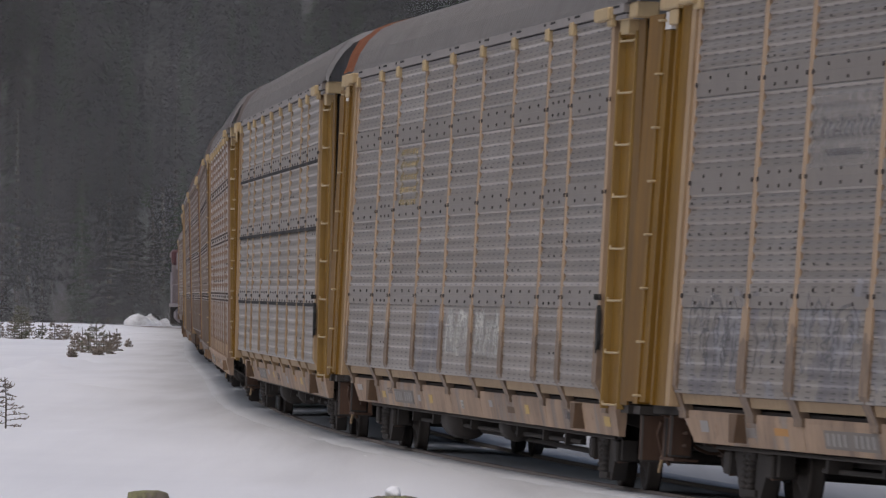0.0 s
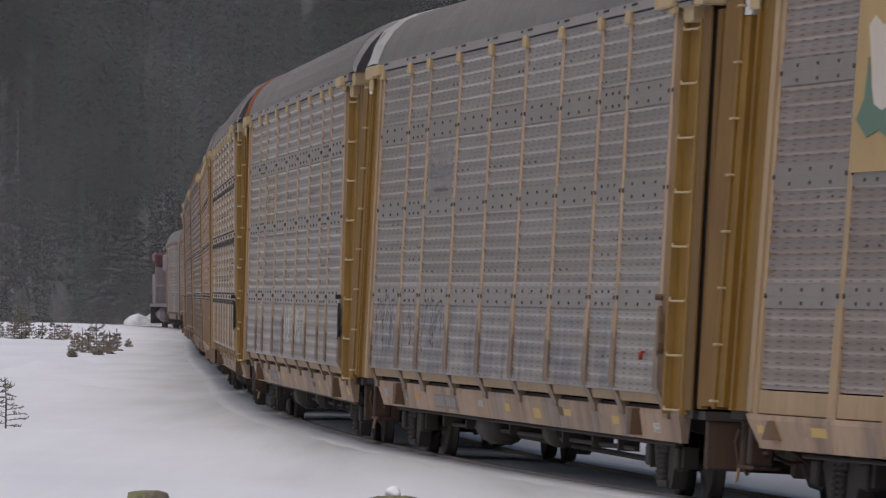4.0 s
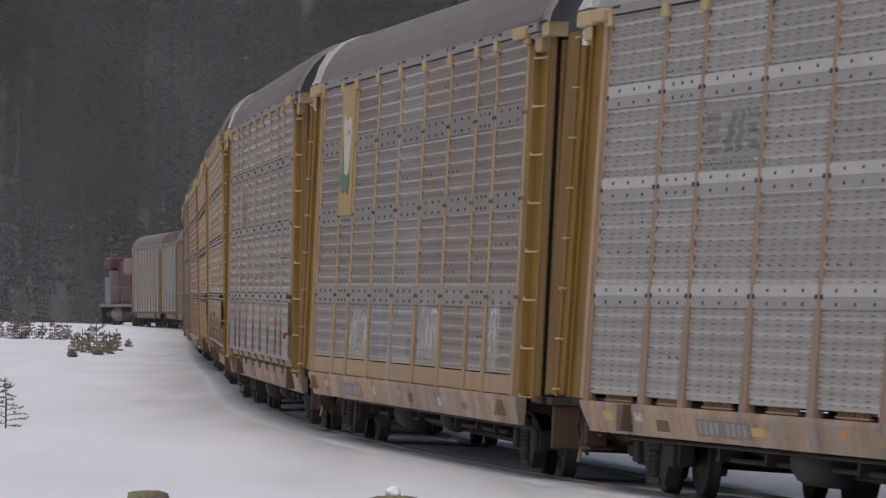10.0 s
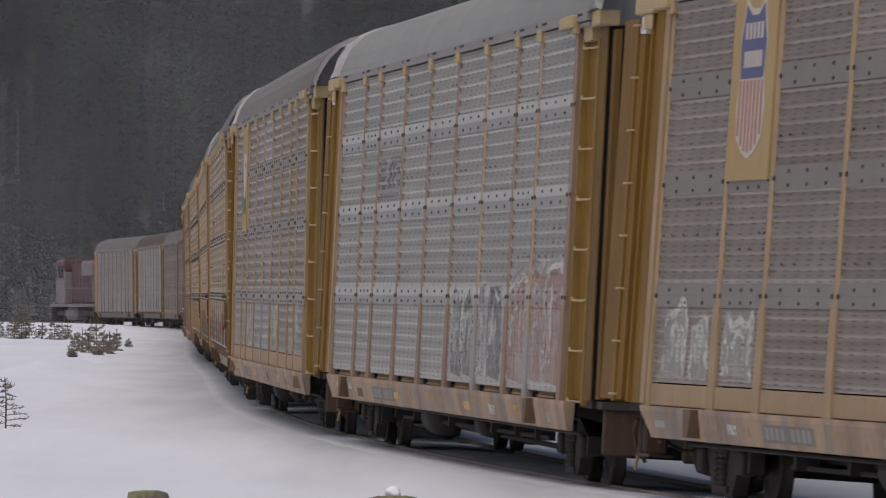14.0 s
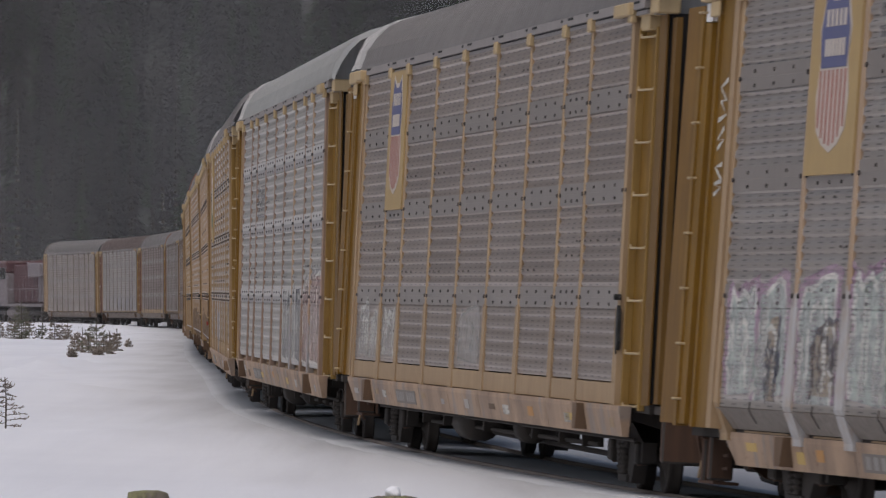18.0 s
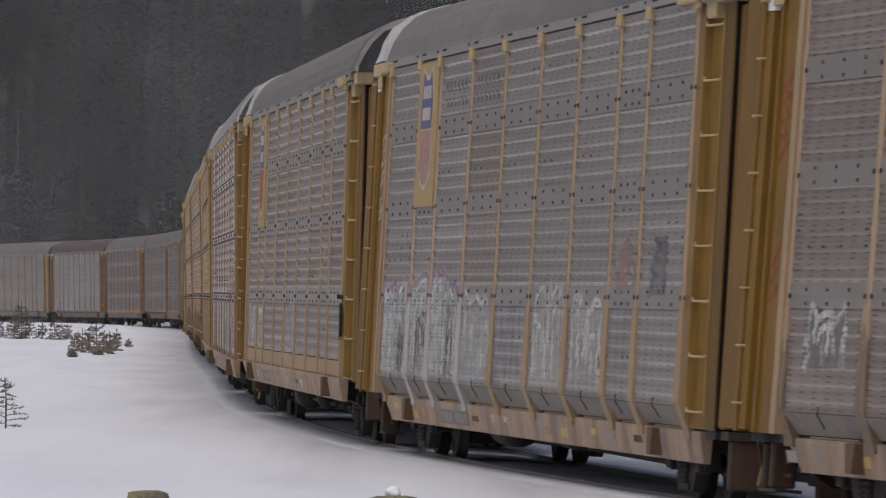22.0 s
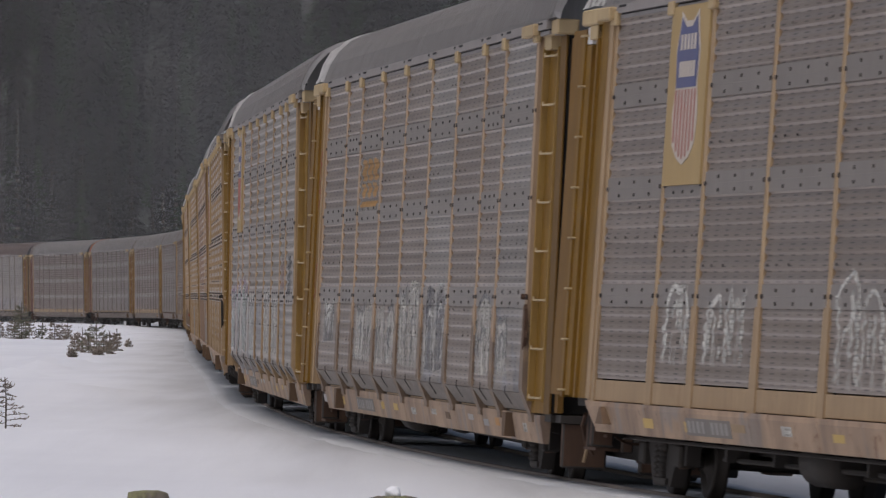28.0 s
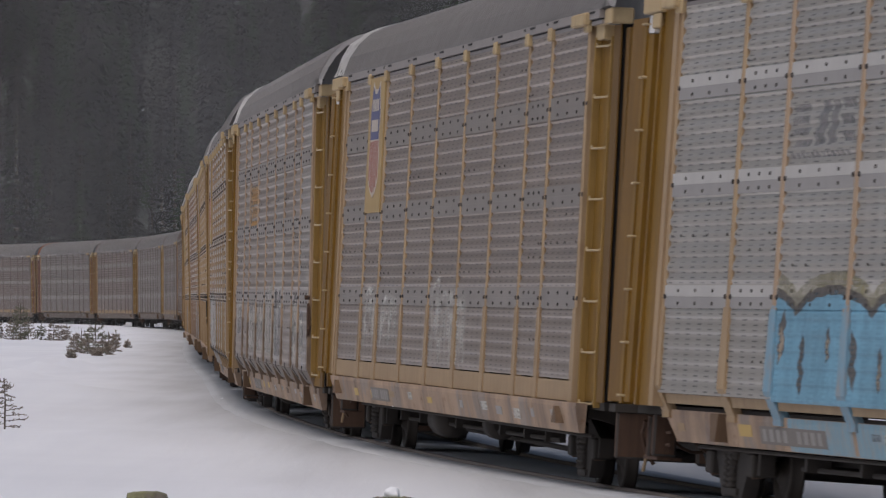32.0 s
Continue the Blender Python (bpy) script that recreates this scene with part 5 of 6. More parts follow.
def number_plate(car, u, w, style, m=PLATE_GREY):
    top, inset = STYLES[style][1], STYLES[style][3]
    y = FACE + 0.06 - inset
    bm = bmesh.new()
    extrude_profile(bm, [(y + 0.006 - 0.06 * 0.2, top - 0.09), (y + 0.006 - 0.06 * 0.8, top - 0.25), (y - 0.08, top - 0.25), (y - 0.04, top - 0.09)], "x", u - w / 2, u + w / 2)
    pl = part("number_plate", mesh_of("number_plate", bm, m), car, "grey plate with worn white characters")
    for k in range(9):
        if k == 4:
            continue
        uu = u + w / 2 - w * (k + 0.75) / 9.6
        bm = bmesh.new()
        extrude_profile(bm, [(y + 0.010 - 0.06 * 0.3, top - 0.115), (y + 0.010 - 0.06 * 0.72, top - 0.225), (y - 0.05, top - 0.225), (y - 0.03, top - 0.115)], "x", uu - w * 0.03, uu + w * 0.03)
        part("character_bar", mesh_of("character_bar", bm, INK_FADED), pl)


def sill_patches(car, style, seed):
    top, inset = STYLES[style][1], STYLES[style][3]
    y = FACE + 0.06 - inset
    rnd = random.Random(seed)
    for u in (11.2, 9.0, 7.6, 4.0, 2.6, 0.4, -2.0, -4.1, -5.6, -8.2, -9.0, -11.4):
        u += rnd.uniform(-0.8, 0.8)
        w = rnd.uniform(0.25, 0.6)
        a = rnd.uniform(0.08, 0.14)
        b = a + rnd.uniform(0.06, 0.11)
        bm = bmesh.new()
        f = lambda d: y - 0.06 * (d - 0.05) / 0.25
        extrude_profile(bm, [(f(a) + 0.003, top - a), (f(b) + 0.003, top - b), (f(b) - 0.03, top - b), (f(a) - 0.03, top - a)], "x", u - w / 2, u + w / 2)
        part("paint_patch", mesh_of("paint_patch", bm, rnd.choice((PATCH_YELLOW, PATCH_YELLOW, INK_ORANGE, BAND_MID, BAND_DARK, SPRAY_WHITE, BRACKET, SPRAY_GREY, BEIGE))), car)


def torn_flap(car, m=RUBBER):
    """A black hand-brake cover hanging by the ladder."""
    bm = bmesh.new()
    extrude_profile(bm, [(u, 2.04 - (2.04 - z) * 0.65) for u, z in [(-11.84, 1.96), (-11.90, 2.04), (-11.95, 1.97), (-11.98, 1.80), (-11.97, 1.62), (-12.0, 1.50), (-11.96, 1.36), (-11.93, 1.42), (-11.90, 1.30), (-11.86, 1.40), (-11.84, 1.62), (-11.82, 1.80)]], "y", 1.47, 1.505)
    tube(bm, (-11.88, 1.47, 2.12), (-11.88, 1.54, 2.12), 0.03, 8)
    return part("brake_cover", mesh_of("brake_cover", bm, m), car, "ragged dark cover")


def ribbon(bm, pts, w, y, mat):
    """A painted stroke of even width along (u, z) points."""
    prev = None
    for i, (u, z) in enumerate(pts):
        a, b = pts[max(i - 1, 0)], pts[min(i + 1, len(pts) - 1)]
        d = math.hypot(b[0] - a[0], b[1] - a[1]) or 1
        nu, nz = -(b[1] - a[1]) / d * w / 2, (b[0] - a[0]) / d * w / 2
        row = [bm.verts.new((u + nu, y, z + nz)), bm.verts.new((u - nu, y, z - nz))]
        if prev:
            bm.faces.new((prev[0], prev[1], row[1], row[0])).material_index = mat
        prev = row


def tag(c, letters, base, fill, line, seed, wide=0.09, halo=None, label="worn sprayed letters"):
    """Tall sprayed shapes side by side: (u from, u to, top) each, filled and outlined."""
    rnd = random.Random(seed)
    mats = [m for m in (fill, line, halo) if m]
    for u0, u1, top in letters:
        bm = bmesh.new()
        n = 15
        ragged = lambda u, k: (u + rnd.uniform(-0.11, 0.11), base + rnd.uniform(-0.03, 0.05) + (top - 0.2 - base) * k / n)
        left = [ragged(u0, k) for k in range(n)]
        right = [ragged(u1, k) for k in range(n)][::-1]
        arch_pts = []
        crown = rnd.choice(("round", "spiky", "spiky", "slant"))
        lean = rnd.uniform(-0.18, 0.18)
        for k in range(7):
            a = math.pi * k / 6
            h = {"round": math.sin(a), "spiky": (0.2, 1.0, 0.3, 0.8, 0.35, 1.1, 0.2)[k], "slant": (0.1, 0.5, 0.7, 0.9, 1.1, 0.9, 0.4)[k]}[crown]
            arch_pts.append(((u0 + u1) / 2 + (u0 - u1) / 2 * math.cos(a) + lean * h, top - 0.2 + (0.2 + rnd.uniform(-0.05, 0.05)) * h))
        pts = left + arch_pts + right
        if halo:
            big = [((u0 + u1) / 2 + (u - (u0 + u1) / 2) * 1.25, z + (0.10 if z > top - 0.3 else 0)) for u, z in pts]
            bm.faces.new([bm.verts.new((u, FACE + 0.0182, z)) for u, z in big]).material_index = len(mats) - 1
        if fill:
            bm.faces.new([bm.verts.new((u, FACE + 0.0190, z)) for u, z in pts]).material_index = 0
        k = 1 if fill else 0
        # a broken outline
        q = 0
        while q < len(pts) - 2:
            step = rnd.randint(4, 12)
            if rnd.random() < 0.8:
                ribbon(bm, pts[q:q + step + 1], wide * rnd.uniform(0.5, 1.0), FACE + 0.0198, k)
            q += step
        # upright brush strokes within, and runs of paint below
        for _ in range(max(2, int(abs(u1 - u0) / 0.28))):
            u = rnd.uniform(min(u0, u1) + 0.08, max(u0, u1) - 0.08)
            z0 = rnd.uniform(base + 0.05, base + (top - base) * 0.45)
            z1 = rnd.uniform(z0 + 0.2, max(z0 + 0.3, top - 0.15))
            line_pts = [(u + rnd.uniform(-0.07, 0.07), z0 + (z1 - z0) * g / 6) for g in range(7)]
            ribbon(bm, line_pts, wide * rnd.uniform(0.5, 1.3), FACE + 0.0198, k)
        mid = (u0 + u1) / 2
        zc, rr = base + (top - base) * rnd.uniform(0.35, 0.65), abs(u0 - u1) * 0.22
        ribbon(bm, [(mid + rr * math.cos(g * 0.8), zc + 0.16 * math.sin(g * 0.8)) for g in range(rnd.randint(3, 6))], wide * 0.7, FACE + 0.0198, k)
        for _ in range(3):
            u = rnd.uniform(min(u0, u1), max(u0, u1))
            z = rnd.uniform(base + 0.1, base + 0.5)
            ribbon(bm, [(u, z), (u + 0.02, z - 0.12), (u, max(z - 0.3, base - 0.04))], 0.03, FACE + 0.0198, k)
        bmesh.ops.triangulate(bm, faces=[f for f in bm.faces if len(f.verts) > 4])
        lay_on_ribs(bm)
        me = bpy.data.meshes.new("sprayed_letter")
        bm.to_mesh(me)
        bm.free()
        for m in mats:
            me.materials.append(m)
        part("sprayed_letter", me, TRAIN[c], label)


def mural(c):
    """A long blue sprayed piece: scalloped brown upper edge, olive overspray, ragged gaps, and a blue sill below."""
    rnd = random.Random(20)
    bm = bmesh.new()
    mats = (SPRAY_OLIVE, SPRAY_BLUE, SPRAY_BROWN, SPRAY_CREAM)
    edge = []
    u = 6.95
    while u > -6.95:
        dome = abs(math.sin((u - 0.55) * 1.12)) ** 0.45
        edge.append((u, 1.93 + 0.25 * dome + rnd.uniform(-0.012, 0.012)))
        u -= 0.11
    ribbon(bm, [(a, z + 0.08) for a, z in edge], 0.17, FACE + 0.0180, 0)
    for (a, za), (b, zb) in zip(edge, edge[1:]):
        bm.faces.new([bm.verts.new((q, FACE + 0.0188, z)) for q, z in ((a, za), (b, zb), (b, 1.18), (a, 1.18))]).material_index = 1
    ribbon(bm, edge, 0.085, FACE + 0.0198, 2)
    for k in range(15):
        mid = 6.6 - k * 0.92 + rnd.uniform(-0.2, 0.2)
        h = rnd.uniform(0.2, 0.55)
        z0 = rnd.uniform(1.22, 1.6)
        w = rnd.uniform(0.08, 0.18)
        pts = [(mid + w * math.sin(g * 2.1 + k) * 0.5, z0 + h * g / 6) for g in range(7)]
        ribbon(bm, pts, w * 1.5, FACE + 0.0196, 2)
        if k % 2 == 0:
            ribbon(bm, pts[:5], w * 0.9, FACE + 0.0204, 3)
    lay_on_ribs(bm)
    me = bpy.data.meshes.new("sprayed_mural")
    bm.to_mesh(me)
    bm.free()
    for m in mats:
        me.materials.append(m)
    part("sprayed_mural", me, TRAIN[c], "big blue sprayed piece with brown edges")
    top, inset = STYLES[FLEET[c][0]][1], STYLES[FLEET[c][0]][3]
    y = FACE + 0.06 - inset
    bm = bmesh.new()
    extrude_profile(bm, [(y + 0.003, top - 0.005), (y + 0.003, top - 0.05), (y - 0.057, top - 0.295), (y - 0.08, top - 0.295), (y - 0.03, top - 0.005)], "x", -6.9, 6.75)
    part("sprayed_sill", mesh_of("sprayed_sill", bm, SILL_BLUE), TRAIN[c], "sill sprayed blue")


def corner_scrawl(c, m, z0, z1, seed, label):
    """A narrow sprayed scribble down the flat corner panel."""
    rnd = random.Random(seed)
    bm = bmesh.new()
    n = int((z1 - z0) / 0.07)
    pts = [(12.08 + 0.34 * ((k % 2) * 0.8 + rnd.uniform(0, 0.2)), z1 - (z1 - z0) * k / n + rnd.uniform(-0.05, 0.05)) for k in range(n + 1)]
    q = 0
    while q < n:
        step = rnd.randint(2, 5)
        ribbon(bm, pts[q:q + step + 1], 0.05, 1.497, 0)
        q += step + rnd.randint(0, 1)
    me = bpy.data.meshes.new("sprayed_scrawl")
    bm.to_mesh(me)
    bm.free()
    me.materials.append(m)
    part("sprayed_scrawl", me, TRAIN[c], label)


def spray_tags():
    tag(3, [(-1.9, -2.9, 2.22), (-3.0, -3.9, 2.18), (-4.5, -4.95, 2.36), (-5.3, -6.6, 2.2)], 1.2, SPRAY_GREY, SPRAY_WHITE, 1, 0.11, label="grey sprayed letters with white outlines")
    tag(3, [(-7.2, -8.7, 2.30), (-9.1, -10.1, 2.44), (-10.3, -11.6, 2.46)], 1.2, SPRAY_RED, SPRAY_WHITE, 2, 0.08, SPRAY_THIN, label="red sprayed letters with pale outlines")
    tag(5, [(11.4, 10.4, 2.2), (10.3, 9.3, 2.22), (8.7, 7.5, 2.26), (6.8, 5.7, 2.32), (5.6, 4.6, 2.22)], 1.2, SPRAY_MINT, SPRAY_WHITE, 3, 0.09, SPRAY_PINK, label="mint sprayed letters with dark edges and pink glow")
    tag(5, [(9.9, 9.5, 1.9), (8.2, 7.4, 1.9), (5.3, 4.7, 2.0)], 1.2, SPRAY_CREAM, SPRAY_INK, 4, 0.10, label="cream sprayed shapes")
    tag(5, [(3.9, 1.8, 2.16)], 1.2, SPRAY_THIN, SPRAY_WHITE, 5, 0.10, label="thin pale sprayed patch")
    tag(5, [(-1.9, -2.7, 2.2), (-2.9, -4.0, 2.26), (-4.7, -5.4, 2.2), (-5.6, -6.7, 2.05)], 1.25, SPRAY_THIN, SPRAY_WHITE, 6, 0.10, label="pale sprayed outlines of letters")
    tag(5, [(-7.5, -8.5, 2.66)], 2.2, SPRAY_RED, SPRAY_THIN, 16, 0.05, label="faded red sprayed smudge")
    tag(5, [(-9.8, -10.6, 2.66)], 2.1, SPRAY_GREY, SPRAY_GREY, 17, 0.05, label="faded grey sprayed smudge")
    tag(6, [(11.0, 9.7, 2.05)], 1.5, SPRAY_GREY, SPRAY_WHITE, 7, 0.10, label="pale sprayed ring")
    tag(6, [(6.6, 5.5, 2.02), (5.3, 4.5, 2.06), (3.9, 2.9, 1.98), (2.7, 1.7, 1.95), (1.1, 0.3, 2.22), (0.1, -1.1, 2.3)], 1.25, SPRAY_CHALK, SPRAY_GREY, 8, 0.10, label="white sprayed letters")
    tag(6, [(-1.9, -2.8, 2.2), (-3.0, -4.0, 2.26)], 1.25, SPRAY_GREY, SPRAY_WHITE, 9, 0.10, label="grey sprayed letters with pale outlines")
    tag(6, [(-7.3, -8.6, 2.12), (-9.3, -10.2, 1.9)], 1.25, SPRAY_CHALK, SPRAY_GREY, 10, 0.10, label="white sprayed letters")
    tag(7, [(8.4, 7.4, 2.2), (6.5, 5.9, 2.12), (5.6, 4.9, 2.15)], 1.5, None, SPRAY_WHITE, 11, 0.09, label="thin white sprayed scrawl")
    tag(7, [(1.0, 0.2, 2.32), (0.0, -0.7, 2.15), (-0.9, -1.3, 2.2), (-1.6, -2.3, 2.1)], 1.35, None, SPRAY_WHITE, 12, 0.09, label="thin white sprayed scrawl")
    tag(4, [(11.2, 10.3, 2.02), (10.0, 9.3, 1.9), (8.6, 7.4, 1.95)], 1.35, SPRAY_THIN, SPRAY_WHITE, 13, 0.09, label="pale sprayed scrawl")
    tag(4, [(0.9, -0.9, 2.0)], 1.35, SPRAY_THIN, SPRAY_THIN, 14, 0.09, label="thin pale sprayed patch")
    tag(2, [(6.6, 5.6, 1.95), (5.4, 4.5, 1.9), (-2.0, -3.0, 2.1), (-3.1, -4.0, 2.0), (-9.3, -10.2, 2.05)], 1.35, SPRAY_THIN, SPRAY_WHITE, 15, 0.08, label="pale sprayed scrawl")
    tag(0, [(0.9, 0.1, 1.92), (-0.1, -1.1, 1.95), (-1.9, -2.7, 1.95), (-2.9, -3.9, 1.9)], 1.45, SPRAY_THIN, SPRAY_WHITE, 18, 0.09, label="white sprayed letters")
    tag(1, [(11.3, 10.6, 2.1), (10.5, 9.9, 2.12), (9.8, 9.1, 2.1), (8.5, 7.4, 2.12), (6.6, 5.7, 2.1), (5.5, 4.6, 2.05)], 1.45, None, SPRAY_GREY, 19, 0.07, label="thin grey sprayed loops")
    mural(8)
    corner_scrawl(6, SPRAY_SCARLET, 3.35, 4.05, 1, "dark red sprayed scribble")
    corner_scrawl(6, SPRAY_SCARLET, 2.1, 2.5, 2, "dark red sprayed scribble")
    corner_scrawl(5, SPRAY_WHITE, 3.0, 4.1, 3, "white sprayed scribble")


def dress_train():
    def paint(c, table):
        scr = left_screens(TRAIN[c])
        for i, m in table.items():
            for slot in (0, 4):
                repaint(scr[i], m, slot)
    paint(0, {3: P_FAINT})
    paint(1, {i: P_FAINT for i in range(8)})
    paint(2, {3: P_FAINT, 4: P_FAINT})
    paint(5, {3: P_MINT, 4: P_FAINT, 7: P_FAINT})
    paint(6, {5: P_FAINT, 8: P_FAINT})
    paint(-10, {i: P_FAINT for i in range(9)})
    for c, idx, m in ((8, (2, 3, 4, 5, 6), POST_BLUE), (5, (1, 2, 3), POST_MINT), (3, (6, 8), POST_GREY), (2, (4,), POST_GREY)):
        posts = sorted([o for o in TRAIN[c].children if o.name.split(".")[0] == "post" and abs(o.rotation_euler[2]) < 0.1], key=lambda o: -o.location.x)
        for i in idx:
            repaint(posts[i], m)
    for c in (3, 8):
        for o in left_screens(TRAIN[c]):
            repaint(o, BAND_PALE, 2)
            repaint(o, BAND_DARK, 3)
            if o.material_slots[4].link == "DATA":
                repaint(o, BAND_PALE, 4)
    flag_sign(TRAIN[2])
    for c in (4, 5, 7):
        shield_sign(TRAIN[c])
    stripe_emblem(TRAIN[3])
    stripe_emblem(TRAIN[8])
    orange_emblem(TRAIN[6])
    ladder_emblem(TRAIN[0])
    pale_sign(TRAIN[1])
    faint_words(TRAIN[5])
    for c, u, w in ((0, 6.2, 2.0), (1, 5.2, 2.0), (2, 5.7, 2.3), (3, 5.0, 2.4), (4, 5.6, 2.0), (5, 5.4, 2.6), (6, 6.3, 2.2), (7, 6.0, 2.0), (8, 6.6, 2.6), (-1, 5.8, 2.0), (-2, 6.0, 2.0)):
        number_plate(TRAIN[c], u, w, FLEET[c][0])
        sill_patches(TRAIN[c], FLEET[c][0], c + 40)
    bm = bmesh.new()
    lathe(bm, [(0.018, -0.045), (0.027, 0.02), (0.022, 0.03)], (-10.95, FACE + 0.05, 1.56), "z", 10)
    tube(bm, (-10.95, FACE, 1.59), (-10.95, FACE + 0.05, 1.59), 0.012, 6)
    part("warning_tag", mesh_of("warning_tag", bm, TAG_RED), TRAIN[1], "small bright red tag")
    for c in (0, 4, -1):
        torn_flap(TRAIN[c])
    torn_flap(TRAIN[6], RUSTY)
    torn_flap(TRAIN[1], BRACKET)
    # one car's bands carry black strips, standing for the dark of open gaps
    for a, b in zip(EDGES, EDGES[1:]):
        for z in (3.96, 3.04, 1.985):
            flat("open_seam", rect(a - 0.05, b + 0.05, z, z + 0.045), FACE + 0.026, GAPDARK, TRAIN[-1], "black strip standing for the dark of a gap between screens", 0.02)
    for c, car in TRAIN.items():
        for o in car.children:
            if o.name.split(".")[0] == "end_hood":
                front = abs(o.rotation_euler[2]) < 0.1
                repaint(o, HOOD_RUST if c in (0, -3, -8) and front else WHITE if front and c >= 1 else ROOF_BROWN if front else FLEET[c][2])
    spray_tags()


dress_train()


# ---------------------------------------------------------------- the locomotive
def build_locomotive():
    e = new("locomotive")
    b = lambda name, m, *bs, bevel=0.04, label="": part(name, plain(name, m, *bs, bevel=bevel), e, label)
    part("frame", plain("frame", ENGINE_GREY, (-10.6, 10.6, -1.45, 1.45, 1.42, 1.62), bevel=0.02), e, "snow-caked pale running board")
    hood = b("long_hood", ENGINE_RED, (-10.0, 3.2, -0.95, 0.95, 1.62, 4.35), bevel=0.12)
    for i in range(9):
        u = -9.4 + i * 1.35
        part("hood_door", plain("hood_door", ENGINE_RED if i > 1 else ENGINE_GREY, (u, u + 1.2, 0.95, 0.985, 1.75, 3.5), bevel=0.02), hood)
    b("radiator", ENGINE_GREY, (-10.1, -5.2, -1.42, 1.42, 3.45, 4.45), bevel=0.08, label="pale flared radiator housing")
    cab = b("cab", ENGINE_GREY, (3.2, 6.9, -1.45, 1.45, 1.62, 3.75), bevel=0.06, label="pale lower cab side")
    part("cab_top", plain("cab_top", ENGINE_RED, (3.15, 7.0, -1.47, 1.47, 3.75, 4.62), bevel=0.15), cab, "dull red cab roof")
    for u0, u1 in ((3.7, 4.7), (5.0, 6.2)):
        part("cab_window", plain("cab_window", GLASS_DARK, (u0, u1, 1.44, 1.485, 3.35, 4.15)), cab, "dark side window")
    b("nose", ENGINE_GREY, (6.9, 9.6, -1.2, 1.2, 1.62, 3.3), bevel=0.15)
    b("fuel_tank", ENGINE_GREY, (-0.9, 4.0, -1.35, 1.35, 0.55, 1.38), bevel=0.25, label="snow-plastered fuel tank")
    b("pilot", BLACK, (10.2, 10.7, -1.4, 1.4, 0.42, 1.45))
    b("pilot", BLACK, (-10.7, -10.2, -1.4, 1.4, 0.42, 1.45))
    for k, u in enumerate((-9.6, -7.0, -4.4, -1.8, 0.8, 3.0)):
        bm = bmesh.new()
        tube(bm, (u, 1.42, 1.6), (u, 1.42, 2.65), 0.025, 6)
        part("stanchion", mesh_of("stanchion", bm, ENGINE_GREY), e)
    bm = bmesh.new()
    tube(bm, (-9.7, 1.42, 2.65), (3.1, 1.42, 2.65), 0.03, 6)
    part("handrail", mesh_of("handrail", bm, ENGINE_GREY), e)
    for u in (6.6, -6.6):
        bm = bmesh.new()
        box(bm, -2.2, 2.2, -1.2, 1.2, 0.62, 0.95, bevel=0.08)
        tr = part("truck", mesh_of("truck_frame", bm, BLACK), e, at=(u, 0, RAIL_TOP))
        for a in (-1.9, 0, 1.9):
            part("wheelset", shared("big_wheelset", big_wheelset), tr, at=(a, 0, 0.51))
    return tagged(e, "dull red and pale grey diesel locomotive, snow-caked", "locomotive")


def big_wheelset():
    bm = bmesh.new()
    tube(bm, (0, -0.95, 0), (0, 0.95, 0), 0.09, 10)
    for s in (1, -1):
        lathe(bm, [(0.12, 0.82 * s), (0.42, 0.79 * s), (0.51, 0.80 * s), (0.513, 0.70 * s), (0.54, 0.69 * s), (0.54, 0.67 * s), (0.2, 0.68 * s)], (0, 0, 0), "y", 24)
    return mesh_of("wheelset", bm, WHEEL)


ENGINE = build_locomotive()


# ---------------------------------------------------------------- small growth, snowbank, fence posts
def sapling_meshes(seed, h, w, mat):
    """A loose young spruce: whorls of rising branches set with short needle clumps."""
    rnd = random.Random(seed)
    bm = bmesh.new()
    tube(bm, (0, 0, -0.1), (0, 0, h), 0.008 + 0.006 * h, 6)
    trunk = mesh_of("trunk", bm, BARK)
    verts, faces = [], []

    def clump(p, d, length, width):
        s = d.cross(Vector((rnd.uniform(-1, 1), rnd.uniform(-1, 1), rnd.uniform(0, 1)))).normalized() * width
        b = len(verts)
        verts.extend([p - s * 0.5, p + d * length * 0.6 - s, p + d * length, p + d * length * 0.5 + s])
        faces.append((b, b + 1, b + 2, b + 3))

    whorls = max(4, int(h / 0.13))
    for k in range(whorls):
        f = (k + rnd.uniform(-0.2, 0.2)) / whorls
        z = h * (0.06 + 0.86 * f)
        for i in range(rnd.randint(7, 10)):
            a = rnd.uniform(0, math.tau)
            r = w * 0.5 * (1 - f) ** 0.5 * rnd.uniform(0.55, 1.15) + 0.04
            out = Vector((math.cos(a), math.sin(a), 0))
            rise = rnd.uniform(-0.05, 0.45)
            last = Vector((0, 0, z))
            n = max(3, int(r / 0.055))
            for q in range(1, n + 1):
                g = q / n
                p = Vector((0, 0, z)) + out * r * g + Vector((0, 0, rise * r * g * g))
                d = (p - last).normalized()
                clump(last, d, (p - last).length * 1.3, 0.012)
                if g > 0.25:
                    for _ in range(3):
                        e = (d + Vector((rnd.uniform(-1, 1), rnd.uniform(-1, 1), rnd.uniform(-0.4, 0.9)))).normalized()
                        clump(p, e, rnd.uniform(0.05, 0.12), rnd.uniform(0.010, 0.024))
                last = p
    for _ in range(6):
        clump(Vector((0, 0, h * rnd.uniform(0.85, 1.0))), Vector((rnd.uniform(-0.6, 0.6), rnd.uniform(-0.6, 0.6), 1)).normalized(), 0.09, 0.014)
    me = bpy.data.meshes.new("crown")
    me.from_pydata([tuple(v) for v in verts], [], faces)
    me.materials.append(mat)
    return me, trunk


